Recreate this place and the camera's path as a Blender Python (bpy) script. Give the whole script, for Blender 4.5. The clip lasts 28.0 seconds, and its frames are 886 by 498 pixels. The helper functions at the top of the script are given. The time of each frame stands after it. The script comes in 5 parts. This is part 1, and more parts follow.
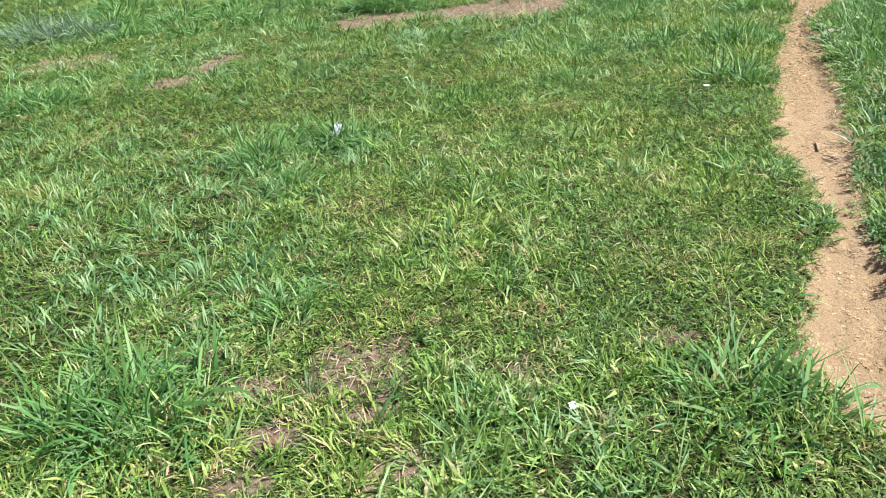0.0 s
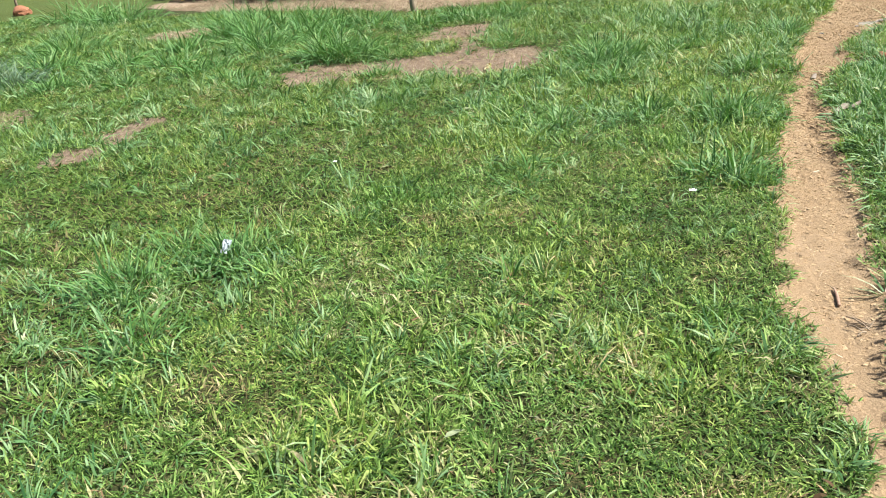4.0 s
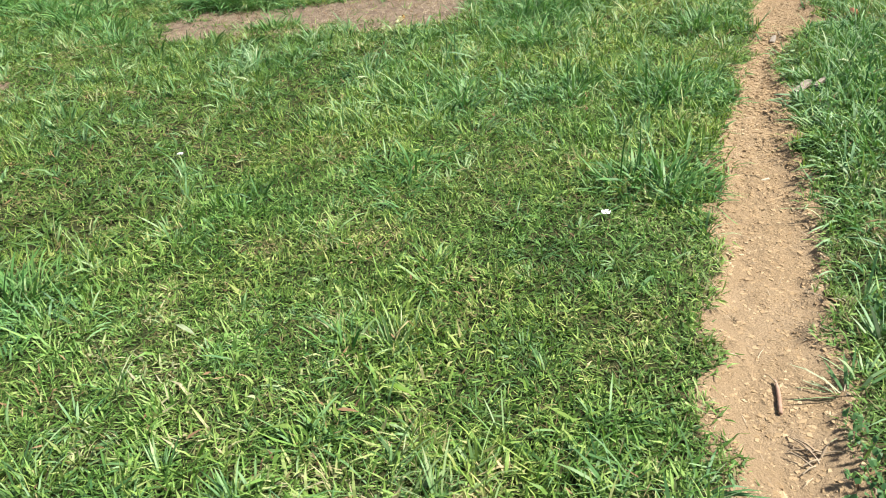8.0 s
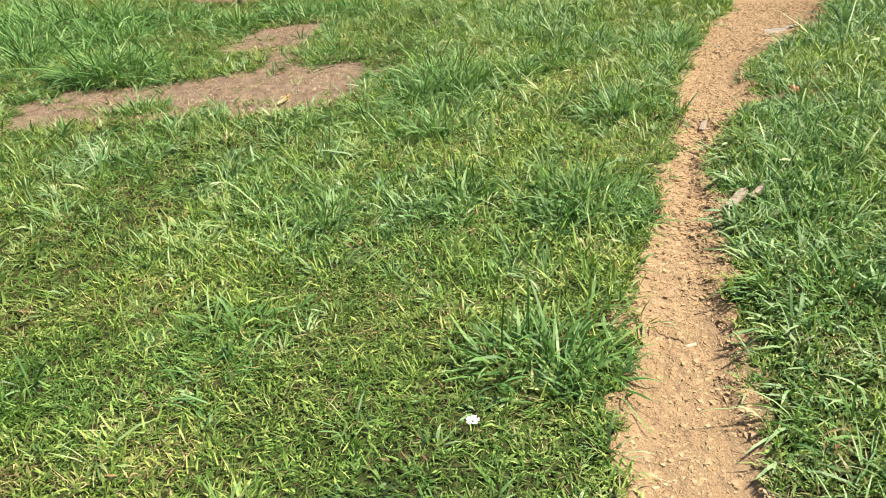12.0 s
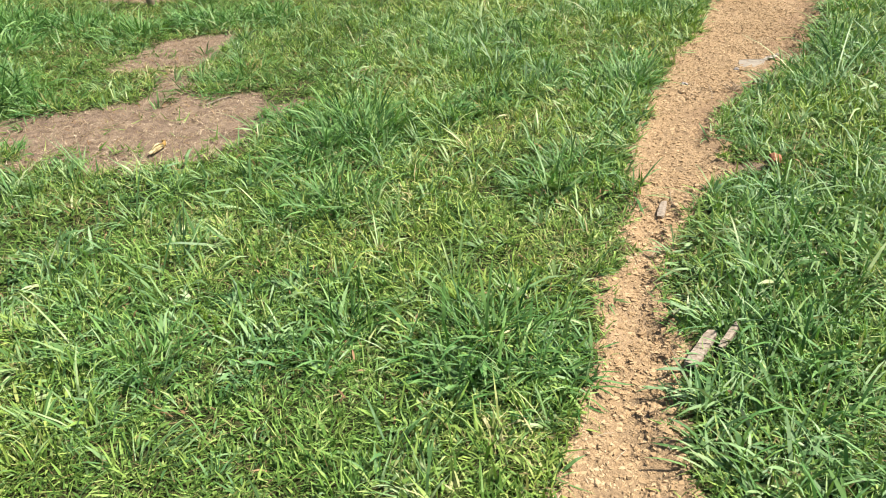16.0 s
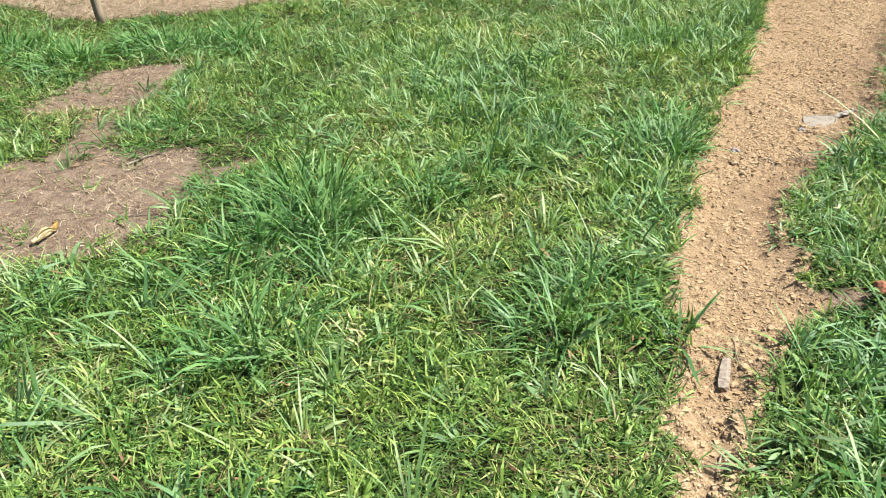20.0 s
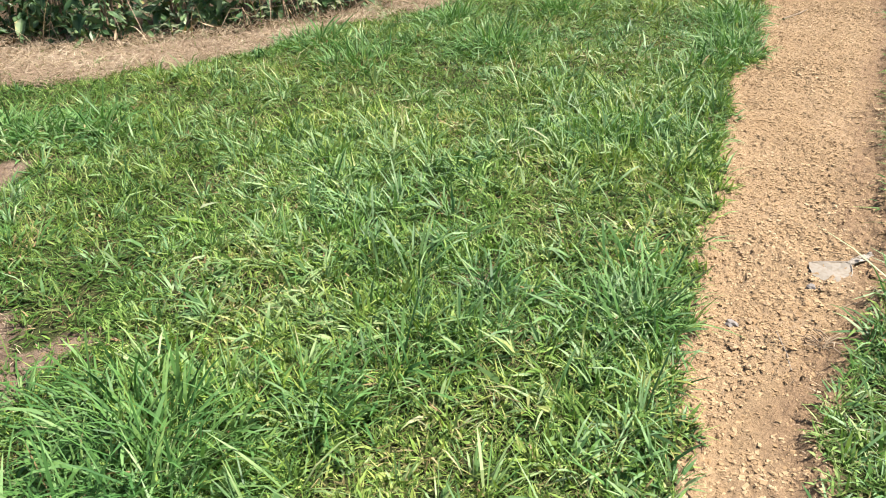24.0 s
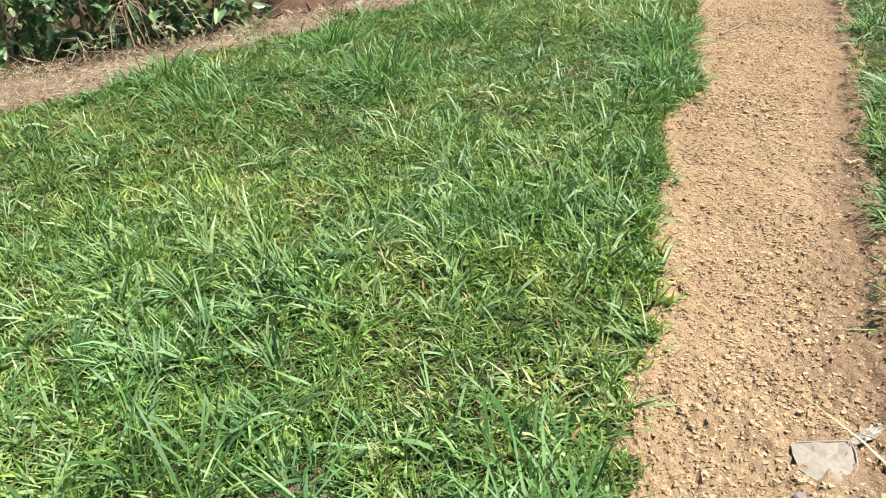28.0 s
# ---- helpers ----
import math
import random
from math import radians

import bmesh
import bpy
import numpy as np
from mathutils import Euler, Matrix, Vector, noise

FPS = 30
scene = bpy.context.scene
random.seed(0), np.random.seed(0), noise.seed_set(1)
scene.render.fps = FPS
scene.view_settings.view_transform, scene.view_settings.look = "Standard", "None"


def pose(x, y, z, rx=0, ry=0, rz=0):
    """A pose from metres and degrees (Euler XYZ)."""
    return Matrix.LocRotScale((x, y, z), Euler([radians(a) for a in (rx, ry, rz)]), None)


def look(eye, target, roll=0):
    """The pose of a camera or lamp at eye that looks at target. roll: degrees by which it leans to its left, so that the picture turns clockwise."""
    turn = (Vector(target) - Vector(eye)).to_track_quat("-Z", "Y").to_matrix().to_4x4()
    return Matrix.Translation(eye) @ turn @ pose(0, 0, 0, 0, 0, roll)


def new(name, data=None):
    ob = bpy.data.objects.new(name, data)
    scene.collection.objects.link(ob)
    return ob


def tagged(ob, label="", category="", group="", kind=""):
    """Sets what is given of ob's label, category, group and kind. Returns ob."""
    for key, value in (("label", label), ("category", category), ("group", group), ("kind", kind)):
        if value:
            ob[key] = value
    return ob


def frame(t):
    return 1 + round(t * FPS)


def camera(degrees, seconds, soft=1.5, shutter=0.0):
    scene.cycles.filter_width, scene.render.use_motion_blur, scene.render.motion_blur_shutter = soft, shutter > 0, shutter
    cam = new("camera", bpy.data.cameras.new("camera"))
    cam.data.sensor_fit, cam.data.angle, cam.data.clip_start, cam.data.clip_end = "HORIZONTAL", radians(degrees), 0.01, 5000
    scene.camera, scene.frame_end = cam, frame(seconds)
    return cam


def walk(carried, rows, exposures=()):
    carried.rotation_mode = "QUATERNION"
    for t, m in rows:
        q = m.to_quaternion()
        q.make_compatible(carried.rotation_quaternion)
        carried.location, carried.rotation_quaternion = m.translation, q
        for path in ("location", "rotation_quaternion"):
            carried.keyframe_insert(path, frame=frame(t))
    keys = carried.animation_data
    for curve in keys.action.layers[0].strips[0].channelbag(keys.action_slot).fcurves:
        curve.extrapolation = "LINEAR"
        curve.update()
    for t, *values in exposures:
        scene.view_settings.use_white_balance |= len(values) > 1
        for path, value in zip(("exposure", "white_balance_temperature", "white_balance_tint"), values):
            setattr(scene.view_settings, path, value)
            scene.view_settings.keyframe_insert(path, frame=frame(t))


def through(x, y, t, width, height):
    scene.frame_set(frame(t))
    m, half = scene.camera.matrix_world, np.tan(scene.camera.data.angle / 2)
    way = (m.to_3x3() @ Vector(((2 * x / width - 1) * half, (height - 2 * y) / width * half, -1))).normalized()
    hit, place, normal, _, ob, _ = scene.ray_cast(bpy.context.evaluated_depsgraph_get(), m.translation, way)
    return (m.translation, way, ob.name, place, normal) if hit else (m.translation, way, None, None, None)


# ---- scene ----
cam = camera(57, 28.0, soft=1.0)
# seconds, x, y, z in metres, turn in degrees
PATH = [
    (0, -0.000, 0.000, 1.378, 64.83, 5.98, 2.82),
    (0.5, 0.053, 0.129, 1.386, 65.04, 5.82, 2.86),
    (1, 0.121, 0.282, 1.431, 65.08, 5.84, 2.89),
    (1.5, 0.162, 0.420, 1.452, 65.12, 5.93, 2.96),
    (2, 0.201, 0.560, 1.426, 65.03, 6.04, 3.11),
    (2.5, 0.225, 0.689, 1.404, 64.94, 6.09, 3.06),
    (3, 0.260, 0.882, 1.423, 65.40, 6.17, 3.01),
    (3.5, 0.300, 1.050, 1.476, 66.09, 6.04, 3.08),
    (5.5, 0.550, 1.519, 1.426, 65.31, 5.81, 2.08),
    (6, 0.635, 1.653, 1.467, 65.16, 5.59, 1.88),
    (6.5, 0.675, 1.748, 1.487, 64.59, 5.50, 1.68),
    (7, 0.717, 1.874, 1.470, 63.44, 5.38, 1.51),
    (7.5, 0.748, 2.018, 1.438, 62.26, 5.35, 1.26),
    (8, 0.768, 2.181, 1.422, 60.85, 5.38, 0.92),
    (8.5, 0.784, 2.294, 1.455, 60.77, 5.20, 0.83),
    (9, 0.819, 2.424, 1.482, 60.84, 5.14, 0.66),
    (9.5, 0.871, 2.544, 1.467, 61.01, 5.20, 0.46),
    (10, 0.931, 2.681, 1.442, 62.26, 5.11, 0.32),
    (10.5, 0.986, 2.788, 1.456, 63.57, 5.04, 0.25),
    (11, 1.061, 2.914, 1.486, 63.90, 5.21, 0.03),
    (11.5, 1.122, 3.020, 1.481, 63.62, 5.72, -0.91),
    (12, 1.181, 3.134, 1.430, 62.82, 5.78, -2.37),
    (12.5, 1.222, 3.231, 1.397, 62.13, 5.72, -3.42),
    (13, 1.287, 3.385, 1.381, 61.60, 5.44, -4.67),
    (13.5, 1.337, 3.555, 1.411, 61.75, 5.16, -5.25),
    (15.5, 1.504, 4.030, 1.449, 60.77, 4.57, -4.52),
    (16, 1.565, 4.170, 1.486, 60.95, 4.82, -4.00),
    (16.5, 1.597, 4.268, 1.495, 60.95, 4.93, -3.71),
    (17, 1.625, 4.394, 1.475, 60.79, 5.02, -3.62),
    (17.5, 1.648, 4.549, 1.434, 60.20, 4.92, -3.49),
    (18, 1.658, 4.737, 1.431, 60.42, 4.79, -3.52),
    (18.5, 1.666, 4.858, 1.460, 60.83, 4.58, -3.40),
    (19, 1.689, 4.992, 1.462, 61.09, 4.51, -3.20),
    (19.5, 1.718, 5.137, 1.422, 60.84, 4.52, -3.31),
    (20, 1.765, 5.300, 1.401, 60.96, 4.53, -3.20),
    (20.5, 1.811, 5.438, 1.393, 61.72, 4.52, -3.16),
    (21, 1.861, 5.603, 1.430, 63.40, 4.84, -3.36),
    (21.5, 1.891, 5.745, 1.439, 63.59, 5.19, -3.67),
    (23.5, 1.910, 6.308, 1.485, 61.79, 3.78, -6.99),
    (24, 1.963, 6.435, 1.491, 61.69, 3.50, -7.74),
    (24.5, 2.012, 6.526, 1.472, 61.33, 3.64, -8.57),
    (25, 2.090, 6.663, 1.441, 60.99, 3.69, -9.15),
    (25.5, 2.189, 6.826, 1.438, 61.24, 3.55, -9.32),
    (26, 2.282, 6.977, 1.481, 61.82, 3.47, -9.82),
    (26.5, 2.325, 7.073, 1.487, 62.08, 3.66, -10.20),
    (27, 2.373, 7.193, 1.458, 61.95, 4.08, -10.72),
    (27.5, 2.428, 7.337, 1.411, 61.29, 4.38, -11.51),
    (28, 2.486, 7.517, 1.386, 61.17, 4.09, -12.44),
]
walk(cam, [(row[0], pose(*row[1:])) for row in PATH], exposures=[(0.0, 1.25, 6280, 10.5), (5.5, 1.24, 6450, 9), (7.0, 1.18, 6450, 8), (8.5, 1.18, 6450, 8), (10.5, 1.25, 7250, 12), (13.5, 1.27, 7300, 13), (15.5, 1.24, 7050, 12), (17.0, 1.27, 6600, 10), (20.0, 1.28, 6450, 10), (24.0, 1.32, 6700, 14), (28.0, 1.28, 6550, 12)])

# ---------------------------------------------------------------- light
SUN_EL, SUN_AZ = 54.0, 92.0          # degrees; azimuth clockwise from +y
world = bpy.data.worlds.new("sky")
scene.world = world
world.use_nodes = True
wn = world.node_tree.nodes
sky = wn.new("ShaderNodeTexSky")
sky.sky_type = "NISHITA"
sky.sun_disc = False
sky.sun_elevation, sky.sun_rotation = radians(SUN_EL), radians(SUN_AZ)
sky.air_density, sky.dust_density = 1.0, 2.5
world.node_tree.links.new(sky.outputs["Color"], wn["Background"].inputs["Color"])
wn["Background"].inputs["Strength"].default_value = 0.06
sun = new("sun", bpy.data.lights.new("sun", "SUN"))
sun.data.energy, sun.data.angle, sun.data.color = 5.0, radians(6.0), (1.0, 0.95, 0.86)
sun_way = Vector((math.sin(radians(SUN_AZ)) * math.cos(radians(SUN_EL)), math.cos(radians(SUN_AZ)) * math.cos(radians(SUN_EL)), math.sin(radians(SUN_EL))))
sun.matrix_world = look(tuple(sun_way * 30), (0, 0, 0))


# ---------------------------------------------------------------- materials
def material(name):
    mat = bpy.data.materials.new(name)
    mat.use_nodes = True
    tree = mat.node_tree
    return mat, tree, tree.nodes["Principled BSDF"]


def ramp(tree, source, stops):
    node = tree.nodes.new("ShaderNodeValToRGB")
    els = node.color_ramp.elements
    while len(els) < len(stops):
        els.new(0.5)
    for el, (at, colour) in zip(els, stops):
        el.position, el.color = at, (*colour, 1)
    tree.links.new(source, node.inputs["Fac"])
    return node.outputs["Color"]


def tex_noise(tree, scale, detail=3.0, rough=0.55, stretch=None):
    node = tree.nodes.new("ShaderNodeTexNoise")
    node.inputs["Scale"].default_value = scale
    node.inputs["Detail"].default_value = detail
    node.inputs["Roughness"].default_value = rough
    co = tree.nodes.new("ShaderNodeTexCoord")
    if stretch:
        mapping = tree.nodes.new("ShaderNodeMapping")
        mapping.inputs["Scale"].default_value = stretch
        tree.links.new(co.outputs["Object"], mapping.inputs["Vector"])
        tree.links.new(mapping.outputs["Vector"], node.inputs["Vector"])
    else:
        tree.links.new(co.outputs["Object"], node.inputs["Vector"])
    return node.outputs["Fac"]


def mix(tree, fac, a, b, blend="MIX"):
    node = tree.nodes.new("ShaderNodeMix")
    node.data_type, node.blend_type = "RGBA", blend
    for value, socket in ((fac, node.inputs[0]), (a, node.inputs[6]), (b, node.inputs[7])):
        if isinstance(value, (int, float)):
            socket.default_value = value
        elif isinstance(value, tuple):
            socket.default_value = (*value, 1)
        else:
            tree.links.new(value, socket)
    return node.outputs[2]


def maths(tree, op, a, b=0.0, c=None):
    node = tree.nodes.new("ShaderNodeMath")
    node.operation = op
    node.use_clamp = op in ("MULTIPLY_ADD",)
    for value, socket in zip((a, b, c), node.inputs):
        if value is None:
            continue
        if isinstance(value, (int, float)):
            socket.default_value = value
        else:
            tree.links.new(value, socket)
    return node.outputs[0]


def bump(tree, bsdf, height, strength, distance):
    node = tree.nodes.new("ShaderNodeBump")
    node.inputs["Strength"].default_value = strength
    node.inputs["Distance"].default_value = distance
    tree.links.new(height, node.inputs["Height"])
    tree.links.new(node.outputs["Normal"], bsdf.inputs["Normal"])


def leaf_material(name, stops, per="island", through=0.28, rough=0.52, spread=1.6, tint=None, gloss=0.5, worn=0.0):
    """Thin blades or leaves: colour by piece, shifted over the ground by soft noise, light passing through."""
    mat, tree, bsdf = material(name)
    if per == "island":
        rnd = tree.nodes.new("ShaderNodeNewGeometry").outputs["Random Per Island"]
    else:
        rnd = tree.nodes.new("ShaderNodeObjectInfo").outputs["Random"]
    drift = tex_noise(tree, spread, 3.0, 0.6)
    fac = maths(tree, "MULTIPLY_ADD", rnd, 0.7, 0.14)
    fac = maths(tree, "MULTIPLY_ADD", maths(tree, "SUBTRACT", drift, 0.5), 0.95, fac)
    fac = maths(tree, "MULTIPLY_ADD", maths(tree, "SUBTRACT", tex_noise(tree, 6.5, 2.0), 0.5), 0.75, fac)
    if worn:
        # the lawn is more worn and yellow towards its near end
        place_y = tree.nodes.new("ShaderNodeSeparateXYZ")
        tree.links.new(tree.nodes.new("ShaderNodeTexCoord").outputs["Object"], place_y.inputs[0])
        fac = maths(tree, "MULTIPLY_ADD", maths(tree, "MULTIPLY_ADD", place_y.outputs["Y"], -0.33, 2.1), worn, fac)
    colour = ramp(tree, fac, stops)
    if tint:
        patch = ramp(tree, tex_noise(tree, 0.9, 2.0), [(0.42, (1, 1, 1)), (0.62, tint)])
        colour = mix(tree, 1.0, colour, patch, "MULTIPLY")
    tree.links.new(colour, bsdf.inputs["Base Color"])
    bsdf.inputs["Roughness"].default_value = rough
    bsdf.inputs["Specular IOR Level"].default_value = gloss
    if through:
        thin = tree.nodes.new("ShaderNodeBsdfTranslucent")
        tree.links.new(mix(tree, 1.0, colour, (1.0, 1.0, 0.62), "MULTIPLY"), thin.inputs["Color"])
        both = tree.nodes.new("ShaderNodeMixShader")
        both.inputs[0].default_value = through
        tree.links.new(bsdf.outputs[0], both.inputs[1])
        tree.links.new(thin.outputs[0], both.inputs[2])
        tree.links.new(both.outputs[0], tree.nodes["Material Output"].inputs["Surface"])
    return mat


def plain_material(name, a, b, scale=30.0, rough=0.8, relief=0.3, depth=0.003, stretch=None, gloss=0.3, fine=None):
    mat, tree, bsdf = material(name)
    big = tex_noise(tree, scale, 4.0, 0.6, stretch)
    colour = ramp(tree, big, [(0.3, a), (0.7, b)])
    if fine:
        speck = ramp(tree, tex_noise(tree, scale * 6, 3.0), [(0.45, (1, 1, 1)), (0.68, fine)])
        colour = mix(tree, 1.0, colour, speck, "MULTIPLY")
    tree.links.new(colour, bsdf.inputs["Base Color"])
    bsdf.inputs["Roughness"].default_value = rough
    bsdf.inputs["Specular IOR Level"].default_value = gloss
    bump(tree, bsdf, tex_noise(tree, scale * 2.5, 4.0, 0.6, stretch), relief, depth)
    return mat


GREENS = [(0.0, (0.035, 0.104, 0.017)), (0.25, (0.098, 0.198, 0.033)), (0.5, (0.180, 0.292, 0.055)), (0.72, (0.262, 0.354, 0.080)), (0.88, (0.338, 0.370, 0.130)), (1.0, (0.411, 0.345, 0.186))]
M_LAWN = leaf_material("lawn_blades", GREENS, through=0.25, tint=(0.86, 1.0, 1.2), worn=0.10, rough=0.6, gloss=0.35)
M_COARSE = leaf_material("coarse_blades", [(0.0, (0.038, 0.112, 0.027)), (0.3, (0.086, 0.186, 0.050)), (0.6, (0.154, 0.262, 0.084)), (0.85, (0.250, 0.338, 0.140)), (1.0, (0.395, 0.395, 0.20))], through=0.22, tint=(0.88, 1.0, 1.2), rough=0.56, gloss=0.5)
M_TALL = leaf_material("long_blades", [(0.0, (0.030, 0.104, 0.022)), (0.4, (0.074, 0.190, 0.042)), (0.75, (0.138, 0.268, 0.070)), (0.97, (0.22, 0.335, 0.105)), (1.0, (0.40, 0.35, 0.17))], rough=0.58, tint=(0.9, 1.0, 1.15), gloss=0.45)
M_YELLOWING = leaf_material("yellowing_blades", [(0.0, (0.085, 0.15, 0.030)), (0.45, (0.19, 0.255, 0.055)), (0.8, (0.30, 0.32, 0.095)), (1.0, (0.42, 0.36, 0.17))], rough=0.6, gloss=0.35)
M_SILVER = leaf_material("silvery_blades", [(0.0, (0.055, 0.115, 0.058)), (0.5, (0.115, 0.195, 0.115)), (1.0, (0.21, 0.30, 0.20))], rough=0.55, gloss=0.5)
M_DRY = leaf_material("dry_straw", [(0.0, (0.15, 0.108, 0.070)), (0.4, (0.28, 0.215, 0.145)), (0.8, (0.43, 0.355, 0.255)), (1.0, (0.58, 0.51, 0.40))], through=0.15, rough=0.6, gloss=0.3)
M_WITHER = leaf_material("withered_blades", [(0.0, (0.10, 0.066, 0.030)), (0.45, (0.19, 0.145, 0.064)), (0.85, (0.30, 0.250, 0.125)), (1.0, (0.40, 0.35, 0.20))], through=0.15, rough=0.65, gloss=0.3)
M_UNDER = leaf_material("undergrowth", [(0.0, (0.027, 0.072, 0.011)), (0.45, (0.066, 0.140, 0.023)), (0.78, (0.117, 0.176, 0.036)), (0.88, (0.148, 0.140, 0.051)), (1.0, (0.195, 0.152, 0.074))], rough=0.6, gloss=0.3)
M_CLOVER = leaf_material("low_leaves", [(0.0, (0.030, 0.098, 0.028)), (0.6, (0.078, 0.180, 0.060)), (1.0, (0.16, 0.26, 0.10))], rough=0.5, gloss=0.4)
M_SPRIG = leaf_material("feathery_weed", [(0.0, (0.08, 0.17, 0.015)), (0.6, (0.15, 0.26, 0.025)), (1.0, (0.24, 0.32, 0.05))], through=0.35, rough=0.5)
M_LITTER = leaf_material("brown_litter", [(0.0, (0.09, 0.052, 0.028)), (0.5, (0.20, 0.125, 0.065)), (1.0, (0.34, 0.245, 0.14))], through=0.1, rough=0.7, gloss=0.2)
M_BUSH = leaf_material("shrub_leaves", [(0.0, (0.034, 0.078, 0.036)), (0.5, (0.091, 0.182, 0.072)), (0.82, (0.215, 0.305, 0.137)), (1.0, (0.390, 0.312, 0.117))], through=0.25, rough=0.45, spread=3.0)
M_BUSH_LEAF = leaf_material("broad_leaves", [(0.0, (0.033, 0.088, 0.035)), (0.5, (0.106, 0.206, 0.081)), (0.85, (0.231, 0.331, 0.156)), (0.93, (0.400, 0.350, 0.125)), (1.0, (0.450, 0.213, 0.050))], per="object", through=0.25, rough=0.5, spread=3.0, gloss=0.4)
M_CRUMB = leaf_material("soil_crumbs", [(0.0, (0.215, 0.146, 0.082)), (0.4, (0.286, 0.204, 0.119)), (0.8, (0.355, 0.263, 0.160)), (1.0, (0.43, 0.335, 0.216))], through=0.0, rough=0.95, gloss=0.1)
M_BARK = plain_material("weathered_bark", (0.10, 0.078, 0.055), (0.33, 0.265, 0.19), 14, 0.85, 0.6, 0.006, (1, 1, 0.15))
M_TWIG = plain_material("dead_twigs", (0.16, 0.11, 0.07), (0.34, 0.26, 0.17), 20, 0.85, 0.4, 0.003)
M_GREYWOOD = plain_material("grey_wood", (0.16, 0.135, 0.11), (0.30, 0.26, 0.21), 18, 0.85, 0.5, 0.002, (6, 0.7, 3), fine=(0.6, 0.55, 0.5))
M_STICK = plain_material("peeled_stick", (0.22, 0.13, 0.09), (0.38, 0.26, 0.19), 25, 0.7, 0.4, 0.002)
M_RED = plain_material("red_clay", (0.17, 0.068, 0.036), (0.32, 0.15, 0.085), 45, 0.9, 0.6, 0.004)
M_PEBBLE = plain_material("pebble_stone", (0.240, 0.170, 0.100), (0.368, 0.273, 0.172), 40, 0.9, 0.5, 0.003)
M_GREY = plain_material("grey_stone", (0.15, 0.138, 0.128), (0.22, 0.205, 0.192), 40, 0.8, 0.4, 0.003)
M_PEEL = plain_material("banana_peel", (0.50, 0.43, 0.22), (0.66, 0.60, 0.42), 30, 0.6, 0.3, 0.002, fine=(0.7, 0.58, 0.4))
M_PEEL_DARK = plain_material("peel_end", (0.16, 0.09, 0.03), (0.46, 0.31, 0.08), 60, 0.7, 0.4, 0.002)
M_PAPER = plain_material("white_paper", (0.27, 0.32, 0.35), (0.40, 0.45, 0.48), 40, 0.6, 0.25, 0.002)
M_PETAL = plain_material("white_petal", (0.78, 0.78, 0.74), (0.90, 0.90, 0.88), 60, 0.5, 0.2, 0.001)
M_CHIP = plain_material("pale_wood", (0.40, 0.33, 0.23), (0.55, 0.47, 0.35), 60, 0.7, 0.3, 0.001)
M_SCRAP = plain_material("dusty_plastic", (0.185, 0.168, 0.138), (0.265, 0.242, 0.205), 12, 0.6, 0.2, 0.002, fine=(0.85, 0.8, 0.72))
M_TORN = plain_material("torn_plastic", (0.22, 0.20, 0.165), (0.34, 0.31, 0.27), 30, 0.6, 0.3, 0.002)
M_BRUSH = leaf_material("dead_brush", [(0.0, (0.035, 0.024, 0.014)), (0.45, (0.11, 0.078, 0.046)), (0.8, (0.23, 0.18, 0.11)), (1.0, (0.36, 0.30, 0.20))], through=0.1, rough=0.7, gloss=0.2)
M_PALE = plain_material("pale_leaf", (0.13, 0.17, 0.085), (0.22, 0.25, 0.15), 40, 0.55, 0.3, 0.002)
M_BANK = plain_material("bank_earth", (0.060, 0.032, 0.024), (0.14, 0.080, 0.055), 8, 0.95, 0.7, 0.02)

# the ground: thatch under the grass, sandy path, reddish bare soil and dry straw, told apart by their own masks
M_GROUND, tree, bsdf = material("soil")


def ground_mask(attr, low=0.35, high=0.65, grit=14.0):
    node = tree.nodes.new("ShaderNodeAttribute")
    node.attribute_name = attr
    ragged = maths(tree, "MULTIPLY_ADD", maths(tree, "SUBTRACT", tex_noise(tree, grit, 4.0, 0.65), 0.5), 0.8, node.outputs["Fac"])
    return ramp(tree, ragged, [(low, (0, 0, 0)), (high, (1, 1, 1))])


grain = tex_noise(tree, 170, 4.0, 0.7)
blotch = tex_noise(tree, 5.5, 4.0, 0.6)
# thatch's low stops go near-black, the shade between blades put into its colour
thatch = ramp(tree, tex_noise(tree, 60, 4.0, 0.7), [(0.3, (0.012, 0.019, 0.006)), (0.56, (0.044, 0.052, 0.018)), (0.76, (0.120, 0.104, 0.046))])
sand = mix(tree, blotch, ramp(tree, grain, [(0.3, (0.180, 0.124, 0.070)), (0.65, (0.270, 0.191, 0.114))]), ramp(tree, grain, [(0.3, (0.210, 0.147, 0.086)), (0.65, (0.298, 0.217, 0.135))]))
mottle = tex_noise(tree, 16, 4.0, 0.7)
bare = mix(tree, ramp(tree, mottle, [(0.36, (0, 0, 0)), (0.64, (1, 1, 1))]), ramp(tree, grain, [(0.3, (0.068, 0.046, 0.034)), (0.7, (0.155, 0.112, 0.083))]), ramp(tree, grain, [(0.3, (0.135, 0.098, 0.070)), (0.7, (0.285, 0.222, 0.164))]))
straw = ramp(tree, tex_noise(tree, 90, 4.0, 0.7, (1, 3, 1)), [(0.3, (0.143, 0.104, 0.073)), (0.7, (0.351, 0.267, 0.195))])
# dark soil under the shrubs, with their shade put into its colour
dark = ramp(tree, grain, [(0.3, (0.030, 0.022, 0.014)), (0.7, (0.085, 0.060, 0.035))])
